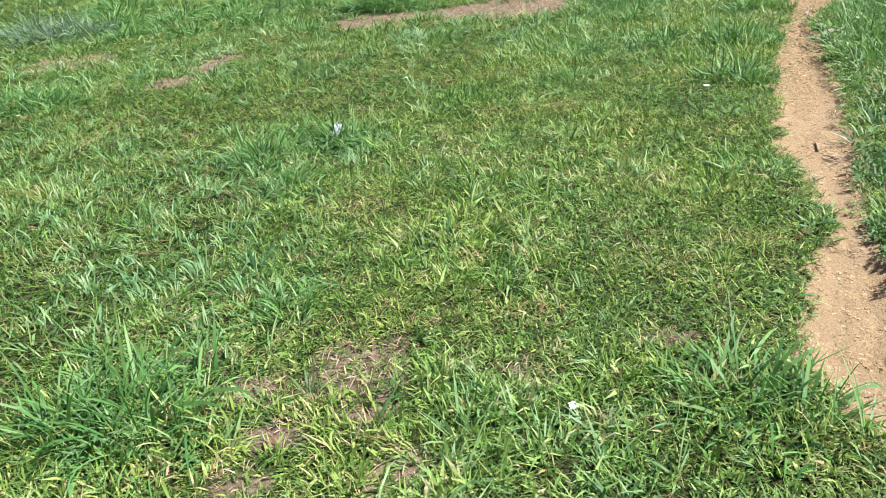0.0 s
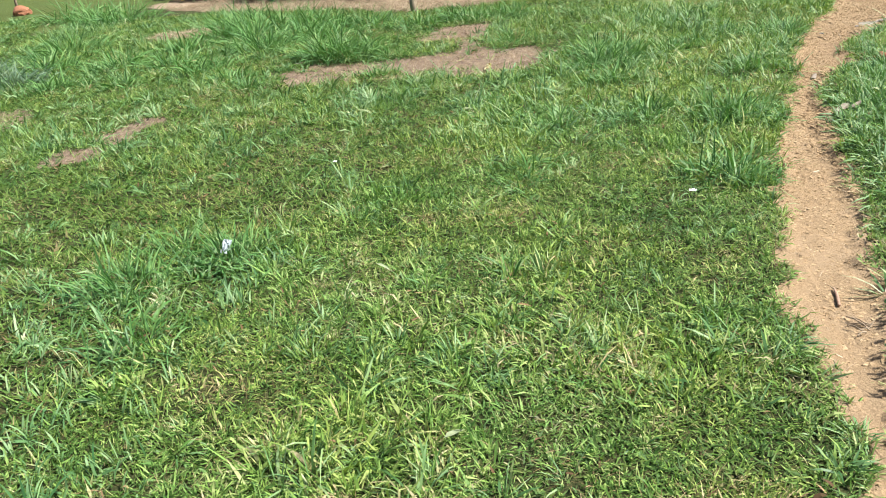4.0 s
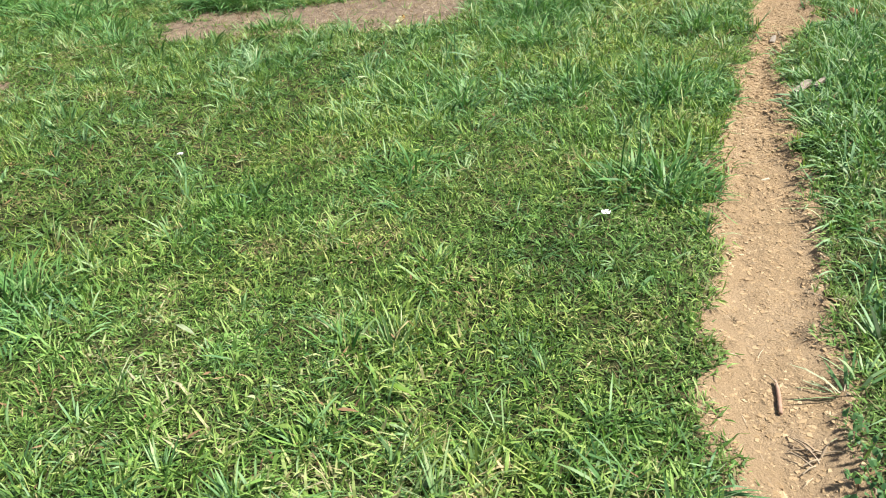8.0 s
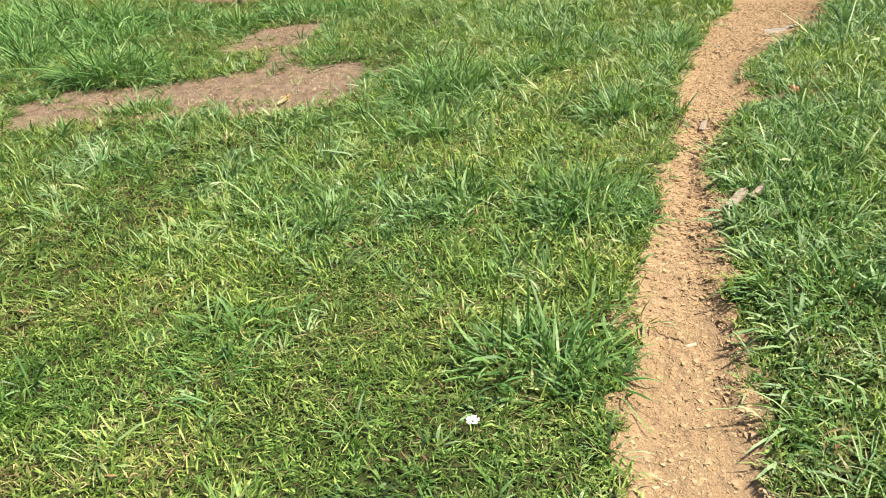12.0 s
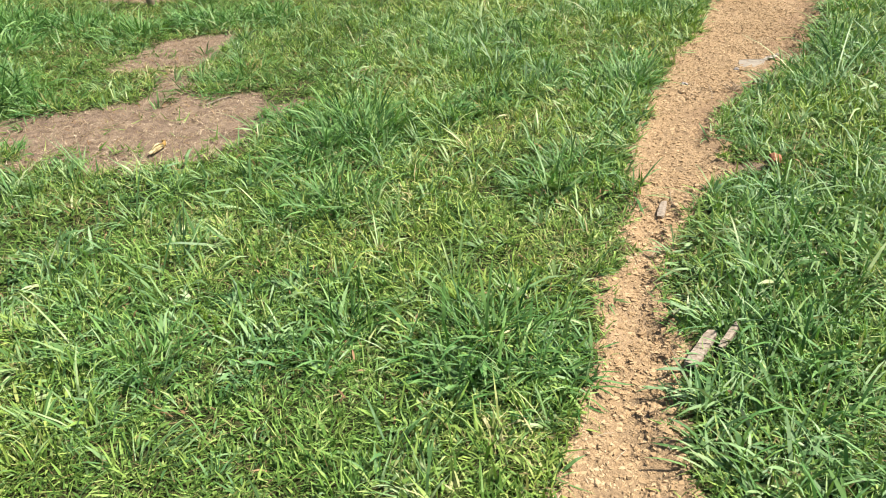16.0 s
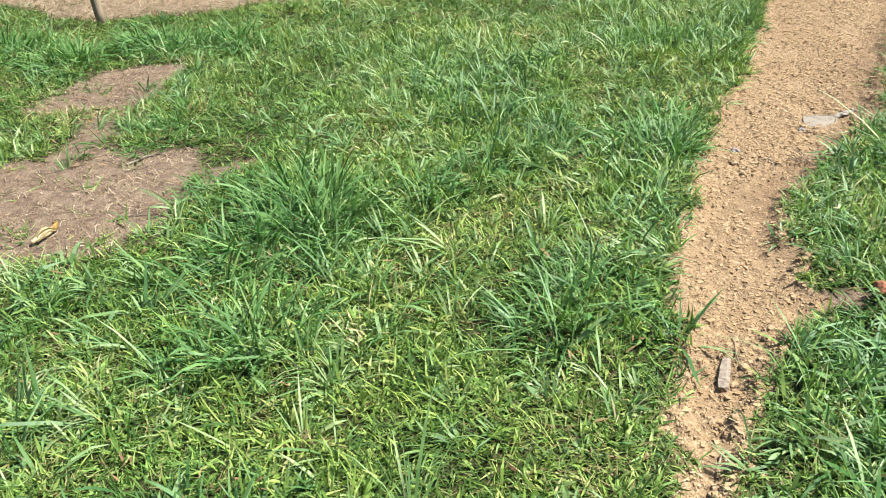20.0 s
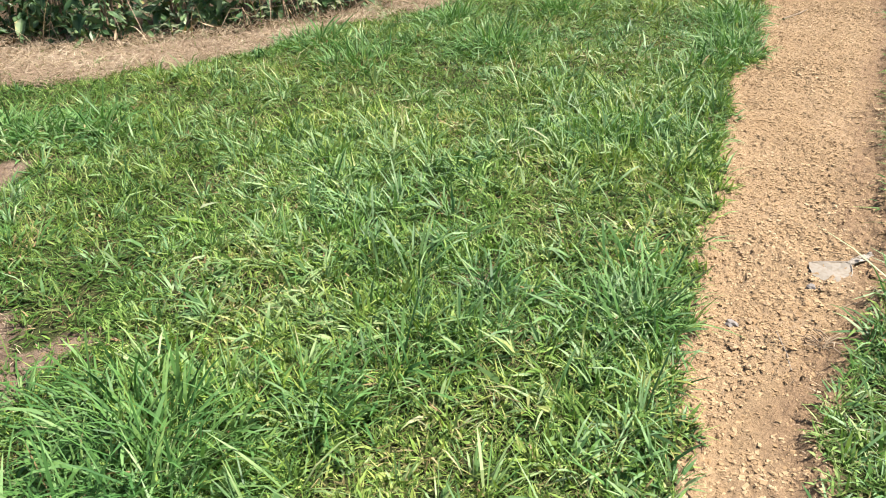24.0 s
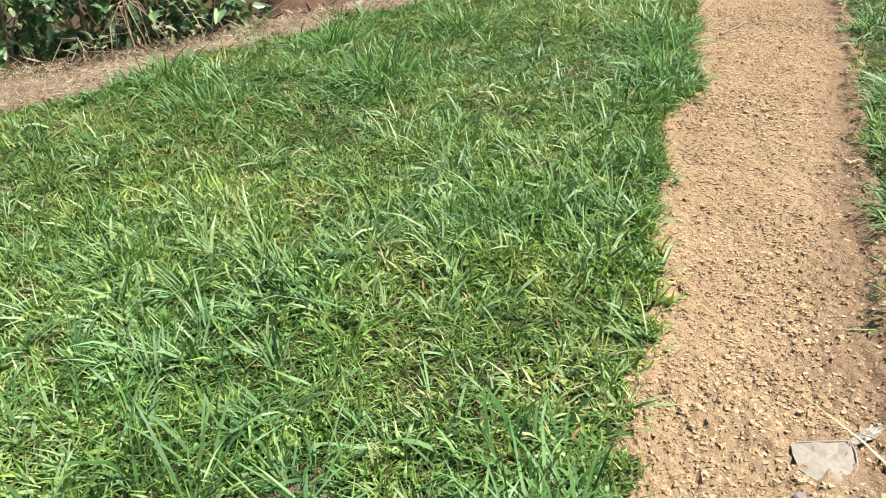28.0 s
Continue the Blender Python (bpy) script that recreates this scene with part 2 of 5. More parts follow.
far_green = mix(tree, tex_noise(tree, 2.2, 4.0, 0.65), ramp(tree, tex_noise(tree, 25, 4.0, 0.7), [(0.3, (0.024, 0.042, 0.010)), (0.7, (0.074, 0.105, 0.026))]), ramp(tree, tex_noise(tree, 60, 4.0, 0.7), [(0.3, (0.038, 0.058, 0.014)), (0.7, (0.115, 0.140, 0.040))]))
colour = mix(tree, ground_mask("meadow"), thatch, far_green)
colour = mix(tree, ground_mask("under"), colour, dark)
colour = mix(tree, ground_mask("straw"), colour, straw)
colour = mix(tree, ground_mask("bare"), colour, bare)
wide = tex_noise(tree, 1.7, 3.0, 0.6)
sand = mix(tree, ramp(tree, wide, [(0.50, (0, 0, 0)), (0.68, (0.413, 0.412, 0.413))]), sand, ramp(tree, grain, [(0.3, (0.248, 0.183, 0.120)), (0.65, (0.323, 0.247, 0.168))]))
humus = ramp(tree, grain, [(0.3, (0.125, 0.082, 0.048)), (0.7, (0.255, 0.178, 0.112))])
sand = mix(tree, ground_mask("humus", 0.30, 0.80, 9.0), sand, humus)
colour = mix(tree, ground_mask("path"), colour, sand)
tree.links.new(colour, bsdf.inputs["Base Color"])
bsdf.inputs["Roughness"].default_value = 0.95
bsdf.inputs["Specular IOR Level"].default_value = 0.15
bump(tree, bsdf, mix(tree, 0.5, tex_noise(tree, 95, 5.0, 0.7), tex_noise(tree, 30, 4.0, 0.6)), 0.9, 0.020)


# ---------------------------------------------------------------- helpers for shapes
def part(name, bm, mat, parent=None, label="", smooth=False):
    """One bmesh as one mesh object under a thing or under a part."""
    data = bpy.data.meshes.new(name)
    bm.to_mesh(data)
    bm.free()
    data.materials.append(mat)
    if smooth:
        data.polygons.foreach_set("use_smooth", [True] * len(data.polygons))
    ob = new(name, data)
    ob.parent = parent
    return tagged(ob, label)


def mesh_from(name, verts, quads, tris, mat, smooth=False):
    """A mesh from arrays of places, four-cornered and three-cornered faces."""
    data = bpy.data.meshes.new(name)
    nq, nt = len(quads), len(tris)
    data.vertices.add(len(verts))
    data.vertices.foreach_set("co", np.ascontiguousarray(verts, dtype=np.float32).ravel())
    data.loops.add(4 * nq + 3 * nt)
    data.loops.foreach_set("vertex_index", np.concatenate([np.ravel(quads), np.ravel(tris)]).astype(np.int32))
    data.polygons.add(nq + nt)
    data.polygons.foreach_set("loop_start", np.concatenate([np.arange(nq) * 4, 4 * nq + np.arange(nt) * 3]).astype(np.int32))
    data.polygons.foreach_set("use_smooth", np.full(nq + nt, smooth))
    data.update(calc_edges=True)
    data.materials.append(mat)
    return data


def blades(rng, x, y, z, length, width, az, lean, curl, joints=2, floor=True):
    """Arrays of bent, tapering grass blades: pairs of corners at each joint and a pointed tip."""
    n = len(x)
    out = np.stack([np.cos(az), np.sin(az), np.zeros(n)], 1)
    twist = az + rng.normal(0, 0.5, n)
    side = np.stack([-np.sin(twist), np.cos(twist), rng.normal(0, 0.38, n)], 1) * width[:, None]
    up = np.array([0, 0, 1.0])
    low = z + 0.004 + 0.010 * rng.random(n)
    at = np.stack([x, y, z], 1)
    rows = [at - 0.35 * side, at + 0.35 * side]
    for k in range(1, joints + 1):
        a = lean + curl * (k - 0.6) / max(joints - 0.6, 1)
        at = at + (length / joints)[:, None] * (out * np.sin(a)[:, None] + up * np.cos(a)[:, None])
        if floor:
            at[:, 2] = np.maximum(at[:, 2], low)
        fat = 0.5 * (1 - 0.35 * (k / joints) ** 2) if k < joints else 0
        rows += [at - fat * side, at + fat * side] if k < joints else [at]
    size = 2 * joints + 1
    verts = np.stack(rows, 1).reshape(-1, 3)
    first = np.arange(n) * size
    quads = np.concatenate([np.zeros((0, 4), int)] + [first[:, None] + np.array([2 * k, 2 * k + 1, 2 * k + 3, 2 * k + 2]) for k in range(joints - 1)])
    return verts, quads, first[:, None] + np.array([size - 3, size - 2, size - 1])


def value_noise(x, y, size, seed):
    """Soft noise from 0 to 1 with lumps of the given size in metres."""
    table = np.random.RandomState(seed).random((128, 128))
    u, v = np.asarray(x) / size + 500.3, np.asarray(y) / size + 500.7
    i, j = np.floor(u).astype(int), np.floor(v).astype(int)
    fu, fv = u - i, v - j
    fu, fv = fu * fu * (3 - 2 * fu), fv * fv * (3 - 2 * fv)
    a, b = table[i % 128, j % 128], table[(i + 1) % 128, j % 128]
    c, d = table[i % 128, (j + 1) % 128], table[(i + 1) % 128, (j + 1) % 128]
    return (a * (1 - fu) + b * fu) * (1 - fv) + (c * (1 - fu) + d * fu) * fv


def smooth_step(low, high, v):
    s = np.clip((v - low) / (high - low), 0, 1)
    return s * s * (3 - 2 * s)


# ---------------------------------------------------------------- the plan
# the worn footpath: its two edges over y
PATH_Y = (-6, 1.5, 1.78, 2.05, 2.3, 2.6, 2.88, 3.18, 3.56, 3.98, 4.14, 4.38, 4.8, 5.44, 5.83, 6.05, 6.45, 6.72, 7.0, 7.2, 7.5, 7.8, 8.1, 8.4, 8.75, 9.1, 9.5, 10.0, 10.86, 11.24, 11.9, 13.1, 18.0, 60.0)
PATH_L = (-2.5, 1.02, 0.84, 0.82, 0.93, 1.00, 1.22, 1.26, 1.30, 1.36, 1.43, 1.46, 1.59, 1.77, 1.93, 2.00, 2.14, 2.31, 2.39, 2.45, 2.51, 2.65, 2.77, 2.89, 3.09, 3.28, 3.55, 3.77, 4.20, 4.58, 4.92, 5.55, 9.0, 38.0)
PATH_R = (-2.2, 1.24, 1.06, 1.06, 1.18, 1.28, 1.27, 1.39, 1.55, 1.65, 1.66, 1.82, 1.92, 2.08, 2.18, 2.27, 2.33, 2.47, 2.62, 2.82, 2.93, 2.98, 3.19, 3.50, 3.85, 4.02, 4.28, 4.62, 5.17, 5.50, 5.87, 6.60, 10.2, 40.0)
# bare reddish patches: centre, half sizes, turn in degrees
BARE = [(-0.50, 8.72, 1.25, 0.44, -3), (0.37, 8.66, 0.36, 0.49, 0), (0.20, 8.22, 0.30, 0.16, 0), (-0.10, 10.42, 0.37, 0.40, 0), (2.97, 7.31, 0.14, 0.05, 10)]
# low clumps of grass standing in the bare soil
ISLANDS = [(-0.77, 8.40, 0.24, 0.15, 0)]
# thin spots where soil shows through
THIN = [(-0.88, 2.06, 0.09, 0.06, 0), (-0.70, 1.82, 0.11, 0.10, 0), (-0.46, 1.88, 0.13, 0.06, 0), (-0.75, 1.62, 0.12, 0.08, 0), (-0.58, 2.22, 0.12, 0.04, 0), (-0.33, 1.65, 0.09, 0.07, 0), (-0.85, 2.02, 0.16, 0.10, 0), (-0.50, 2.10, 0.16, 0.22, 0), (-1.10, 2.26, 0.10, 0.08, 0), (0.0, 2.05, 0.09, 0.07, 0), (0.46, 2.18, 0.10, 0.05, 0), (2.39, 8.95, 0.15, 0.08, -20), (2.58, 8.75, 0.14, 0.07, -20), (1.45, 8.2, 0.06, 0.1, 0), (-4.30, 8.00, 0.50, 0.40, 0), (0.02, 9.62, 0.13, 0.50, 12), (-0.38, 10.10, 0.24, 0.22, 0), (-0.9, 8.30, 0.9, 0.10, -6), (0.45, 8.12, 0.35, 0.10, 20)]
# small worn spots, almost bare
WORN = [(-0.88, 2.06, 0.06, 0.03, 0), (-0.70, 1.80, 0.07, 0.06, 0), (-0.46, 1.88, 0.08, 0.035, 0), (-2.72, 6.60, 0.20, 0.24, 0), (-2.56, 7.22, 0.17, 0.36, -16), (0.03, 9.40, 0.10, 0.24, 10)]
# the strip of cut straw and the foot of the shrubs beyond it, over x
STRIP_X = (-14, -6.0, -4.0, -1.9, -0.8, 0.3, 0.95, 1.64, 2.3, 3.3, 4.0, 7.0, 20.0)
STRIP_NEAR = (22.0, 16.3, 14.4, 13.2, 12.25, 12.2, 12.45, 13.0, 13.45, 13.95, 14.3, 16.2, 26.0)
STRIP_FAR = (23.0, 17.2, 15.3, 13.9, 13.5, 13.15, 13.25, 13.45, 13.65, 14.15, 14.55, 16.7, 27.0)


def path_inside(x, y):
    """Metres inside the path's edges (negative outside)."""
    jag = (value_noise(x, y, 0.21, 2) - 0.5) * 0.05 + (value_noise(x, y, 0.10, 3) - 0.5) * 0.07 + (value_noise(x, y, 0.043, 4) - 0.5) * 0.045
    return 0.85 * np.minimum(x - np.interp(y, PATH_Y, PATH_L), np.interp(y, PATH_Y, PATH_R) - x) + jag


def verge_band(x, y):
    """Darker brown band with litter along the path's further verge."""
    out = np.interp(y, PATH_Y, PATH_R) - x
    return (1 - smooth_step(0.03, 0.34, out + 0.16 * (value_noise(x, y, 0.25, 18) - 0.5))) * smooth_step(7.0, 8.2, y)


def spots(x, y, some, square=3.4):
    """1 inside the given spots, 0 outside, with ragged rims."""
    jag = 1 + (value_noise(x, y, 0.22, 5) - 0.5) * 0.42 + (value_noise(x, y, 0.07, 6) - 0.5) * 0.4
    best = np.zeros(np.shape(x))
    for cx, cy, rx, ry, turn in some:
        c, s = math.cos(radians(turn)), math.sin(radians(turn))
        u, v = ((x - cx) * c + (y - cy) * s) / rx, (-(x - cx) * s + (y - cy) * c) / ry
        r = (np.abs(u) ** square + np.abs(v) ** square) ** (1 / square) / jag
        best = np.maximum(best, 1 - smooth_step(0.85, 1.15, r))
    return best


def bare_soil(x, y):
    return spots(x, y, BARE) * (1 - spots(x, y, ISLANDS, 2.0))


def strip_inside(x, y):
    near, far = np.interp(x, STRIP_X, STRIP_NEAR), np.interp(x, STRIP_X, STRIP_FAR)
    jag = (value_noise(x, y, 0.3, 7) - 0.5) * 0.35
    return smooth_step(-0.12, 0.12, y - near + jag)


def hedge_side(x):
    """1 where the straw strip and the shrubs run, 0 over the open field beside them."""
    return smooth_step(-6.5, -5.7, x)


def height(x, y):
    """The ground's height: gentle lumps, the trodden path a little lower, a drop behind the straw."""
    z = -0.012 + (value_noise(x, y, 0.7, 8) - 0.5) * 0.022 + (value_noise(x, y, 0.18, 9) - 0.5) * 0.012
    inside = path_inside(x, y)
    z = z - 0.034 * smooth_step(-0.03, 0.07, inside) + smooth_step(0.0, 0.04, inside) * (value_noise(x, y, 0.09, 10) - 0.5) * 0.012
    z = z - 0.018 * bare_soil(x, y)
    past = y - np.interp(x, STRIP_X, STRIP_FAR)
    return z - 0.10 * smooth_step(0.0, 0.5, past) * hedge_side(x)


# ---------------------------------------------------------------- ground
def build_ground():
    step = 0.1
    near_x, near_y = np.arange(-7.0, 8.4, step), np.arange(-3.0, 16.8, step)
    far = np.array([0.3, 0.8, 1.6, 3, 6, 12, 25, 60, 150, 400])
    gx = np.concatenate([near_x[0] - far[::-1], near_x, near_x[-1] + far])
    gy = np.concatenate([near_y[0] - far[::-1], near_y, near_y[-1] + far])
    x, y = np.meshgrid(gx, gy)
    x, y = x.ravel(), y.ravel()
    verts = np.stack([x, y, height(x, y)], 1)
    w, h = len(gx), len(gy)
    i, j = np.meshgrid(np.arange(w - 1), np.arange(h - 1))
    a = (j * w + i).ravel()
    quads = np.stack([a, a + 1, a + w + 1, a + w], 1)
    data = mesh_from("ground", verts, quads, np.zeros((0, 3), int), M_GROUND, smooth=True)
    past = y - np.interp(x, STRIP_X, STRIP_FAR)
    offside = np.maximum(np.maximum(-2.7 - 0.66 * np.maximum(y - 1.5, 0) - x, x - np.interp(y, PATH_Y, PATH_R) - 1.7), 0.6 - y)
    masks = {"path": smooth_step(-0.07, 0.01, path_inside(x, y)) * smooth_step(-2.9, -2.2, y) * (1 - smooth_step(15.8, 16.6, y)), "bare": np.maximum(np.maximum(bare_soil(x, y), 0.9 * spots(x, y, WORN)), 0.7 * spots(x, y, THIN)), "humus": verge_band(x, y),
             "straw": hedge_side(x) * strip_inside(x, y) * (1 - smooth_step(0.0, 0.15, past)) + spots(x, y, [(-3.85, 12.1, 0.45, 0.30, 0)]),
             # under: where the shrubs' shade is painted on the ground
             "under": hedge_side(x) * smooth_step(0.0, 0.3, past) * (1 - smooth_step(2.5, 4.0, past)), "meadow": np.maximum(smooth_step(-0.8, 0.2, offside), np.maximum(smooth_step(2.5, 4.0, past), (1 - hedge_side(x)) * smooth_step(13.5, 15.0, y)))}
    for key, values in masks.items():
        layer = data.attributes.new(key, "FLOAT", "POINT")
        layer.data.foreach_set("value", np.clip(values, 0, 1).astype(np.float32))
    tagged(new("ground", data), "sandy footpath and bare soil among uneven grass", "ground", kind="structure")


build_ground()


def clods(x, y):
    """Relief of the trodden path: dusty and smooth at first, cloddy further on."""
    loose = smooth_step(4.2, 6.0, y) * (0.45 + 0.85 * value_noise(x, y, 0.4, 14)) + 0.5
    big = np.abs(2 * value_noise(x, y, 0.034, 15) - 1) * 0.6 + np.abs(2 * value_noise(x + 0.4 * y, y - 0.4 * x, 0.017, 16) - 1) * 0.4
    return loose * (0.013 * big + 0.006 * value_noise(x, y, 0.009, 17))


def path_top(x, y):
    inside = path_inside(x, y)
    return height(x, y) - 0.010 + smooth_step(-0.045, 0.005, inside) * (0.010 + clods(x, y))


def build_path():
    """The footpath's own fine surface, lying on the ground sheet and dipping under it at the verges."""
    for y0, y1, rows, across in ((1.35, 8.2, 800, 46), (8.2, 13.25, 480, 110)):
        v = np.linspace(y0, y1, rows)
        left, right = np.interp(v, PATH_Y, PATH_L) - 0.07, np.interp(v, PATH_Y, PATH_R) + 0.07
        u = np.linspace(0, 1, across)
        x = (left[:, None] + (right - left)[:, None] * u[None]).ravel()
        y = np.repeat(v, across)
        a = (np.arange(rows - 1)[:, None] * across + np.arange(across - 1)[None]).ravel()
        quads = np.stack([a, a + 1, a + across + 1, a + across], 1)
        data = mesh_from("footpath", np.stack([x, y, path_top(x, y)], 1), quads, np.zeros((0, 3), int), M_GROUND, smooth=True)
        layer = data.attributes.new("path", "FLOAT", "POINT")
        layer.data.foreach_set("value", smooth_step(-0.05, 0.0, path_inside(x, y)).astype(np.float32))
        layer = data.attributes.new("humus", "FLOAT", "POINT")
        layer.data.foreach_set("value", np.clip(verge_band(x, y), 0, 1).astype(np.float32))
        tagged(new("footpath", data), "trodden sandy footpath with loose clods", "path", kind="structure")


build_path()


# ---------------------------------------------------------------- grass
def gaps(x, y):
    """Small worn holes in the turf, through which soil and dead blades show."""
    return smooth_step(0.70, 0.86, 0.05 * smooth_step(6.5, 8.0, y) + 0.72 * value_noise(x, y, 0.12, 51) + 0.28 * value_noise(x, y, 0.05, 52))


def cover(x, y):
    """How much grass grows at a place, from 0 to 1."""
    inside = path_inside(x, y)
    free = 1 - smooth_step(-0.055, 0.022, inside)
    tuffets = 0.25 * smooth_step(0.70, 0.85, value_noise(x, y, 0.13, 19))
    free = free * (1 - (0.995 - tuffets) * bare_soil(x, y)) * (1 - 0.58 * spots(x, y, THIN)) * (1 - 0.93 * spots(x, y, WORN)) * (1 - 0.6 * spots(x, y, [(2.33, 6.03, 0.10, 0.08, 0), (3.06, 7.25, 0.10, 0.10, 0)]))
    free = free * (1 - 0.97 * strip_inside(x, y) * hedge_side(x)) * (1 - 0.9 * spots(x, y, [(-3.85, 12.1, 0.45, 0.30, 0)]))
    out = x - np.interp(y, PATH_Y, PATH_R)
    verge = smooth_step(8.3, 8.8, y) * (1 - smooth_step(0.15, 0.50, out)) * smooth_step(-0.1, 0.0, out)
    return free * (1 - 0.65 * gaps(x, y)) * (1 - 0.8 * verge * smooth_step(0.20, 0.42, value_noise(x, y, 0.3, 53)))


def lushness(x, y):
    """Where the grass stands long (1) and where it is short and trodden (0)."""
    v = 0.6 * value_noise(x, y, 0.55, 11) + 0.4 * value_noise(x, y, 0.2, 12)
    beside = path_inside(x, y)
    right = smooth_step(0, 0.25, x - np.interp(y, PATH_Y, PATH_R)) * 0.22
    return smooth_step(0.38, 0.72, v + right - 0.10 * smooth_step(-0.25, -0.02, beside))


def clump(x, y, size, seed):
    """The nearest clump's centre for each place, as an offset, and the clump's own random number."""
    table = np.random.RandomState(seed).random((3, 128, 128))
    i, j = np.floor(x / size).astype(int), np.floor(y / size).astype(int)
    best, dx, dy, own = np.full(len(x), 9.0), np.zeros(len(x)), np.zeros(len(x)), np.zeros(len(x))
    for di in (-1, 0, 1):
        for dj in (-1, 0, 1):
            a, c = (i + di) % 128, (j + dj) % 128
            ox, oy = x - (i + di + table[0, a, c]) * size, y - (j + dj + table[1, a, c]) * size
            d = np.hypot(ox, oy)
            nearer = d < best
            best, dx, dy, own = np.where(nearer, d, best), np.where(nearer, ox, dx), np.where(nearer, oy, dy), np.where(nearer, table[2, a, c], own)
    return dx, dy, best, own


def lawn(rng, name, label, x0, x1, y0, y1, per_m2, wide, keep, tall=1.0, joints=2):
    n = int((x1 - x0) * (y1 - y0) * per_m2 / 9)
    cx, cy = rng.uniform(x0, x1, n), rng.uniform(y0, y1, n)
    some = keep(cx, cy)
    cx, cy = cx[some], cy[some]
    each = 9
    turn = np.repeat(rng.uniform(0, 2 * np.pi, len(cx)), each)
    cx, cy = np.repeat(cx, each), np.repeat(cy, each)
    n = len(cx)
    az = rng.uniform(0, 2 * np.pi, n)
    far = 0.032 * np.sqrt(rng.random(n)) * max(1.0, 0.75 * wide)
    x, y = cx + far * np.cos(az), cy + far * np.sin(az)
    dx, dy, off, own = clump(x, y, 0.17, 23)
    pick = rng.random(n)
    az = np.where(pick < 0.25, turn, np.where(pick < 0.68, np.arctan2(dy, dx), az)) + rng.normal(0, 0.45, n)
    grown = cover(x, y)
    some = rng.random(n) < grown
    x, y, az, grown, off, own = x[some], y[some], az[some], grown[some], off[some], own[some]
    n = len(x)
    lush = lushness(x, y)
    later = smooth_step(5.0, 8.0, y)
    size = tall * (0.034 + 0.022 * lush + 0.008 * later) * rng.gamma(7.0, 1 / 7.0, n) * (0.85 + 0.35 * own * own) * (1.1 - 1.2 * off)
    width = wide * (0.0036 + 0.0008 * lush + 0.0006 * later) * np.clip(rng.gamma(6.0, 1 / 6.0, n), 0.5, 2.0)
    lean = np.clip(rng.normal(0.80 - 0.12 * lush + 1.6 * off, 0.38, n), 0.05, 1.5)
    curl = rng.uniform(-0.3, 1.7, n)
    verts, quads, tris = blades(rng, x, y, height(x, y) - 0.004, size, width, az, lean, curl, joints)
    return tagged(new(name, mesh_from(name, verts, quads, tris, M_LAWN)), label, "grass", kind="stuff")


rng = np.random.RandomState(21)


def near_line(x, y):
    """The ground within a few steps of the line walked."""
    mid = 0.32 * (y - 1.5) + 0.1
    beyond = 0.45 + 0.5 * smooth_step(3.6, 4.4, y) * (1 - smooth_step(7.6, 8.4, y))
    return (x > mid - 2.0 + 0.05 * (y - 1.5)) & (x < np.interp(y, PATH_Y, PATH_R) + beyond) & (y < 11.2)


def middle(x, y):
    return ~near_line(x, y) & (x > -1.8 - 0.42 * (y - 1.5)) & (x < np.interp(y, PATH_Y, PATH_R) + 1.6)


def further(x, y):
    return (x <= -1.8 - 0.42 * (y - 1.5)) & (x > -2.6 - 0.66 * (y - 1.5))


def outer(x, y):
    return ~(near_line(x, y) & (y > 1.1)) & ~(middle(x, y) & (y > 1.2)) & ~(further(x, y) & (y > 1.2))


lawn(rng, "lawn_grass", "short trodden green lawn grass beside the footpath", -2.8, 6.0, 1.1, 11.2, 8000, 1.42, near_line, tall=1.15)
lawn(rng, "lawn_grass", "uneven green grass around bare soil patches", -6.8, 7.6, 1.2, 14.6, 4600, 2.0, middle, tall=1.1, joints=1)
lawn(rng, "lawn_grass", "uneven green grass away from the footpath", -12.0, -1.8, 1.2, 16.5, 1500, 2.4, further, joints=1)
lawn(rng, "lawn_grass", "rough green grass at the lawn's margin", -11.5, 8.3, -1.5, 19.5, 620, 2.8, outer, joints=1)


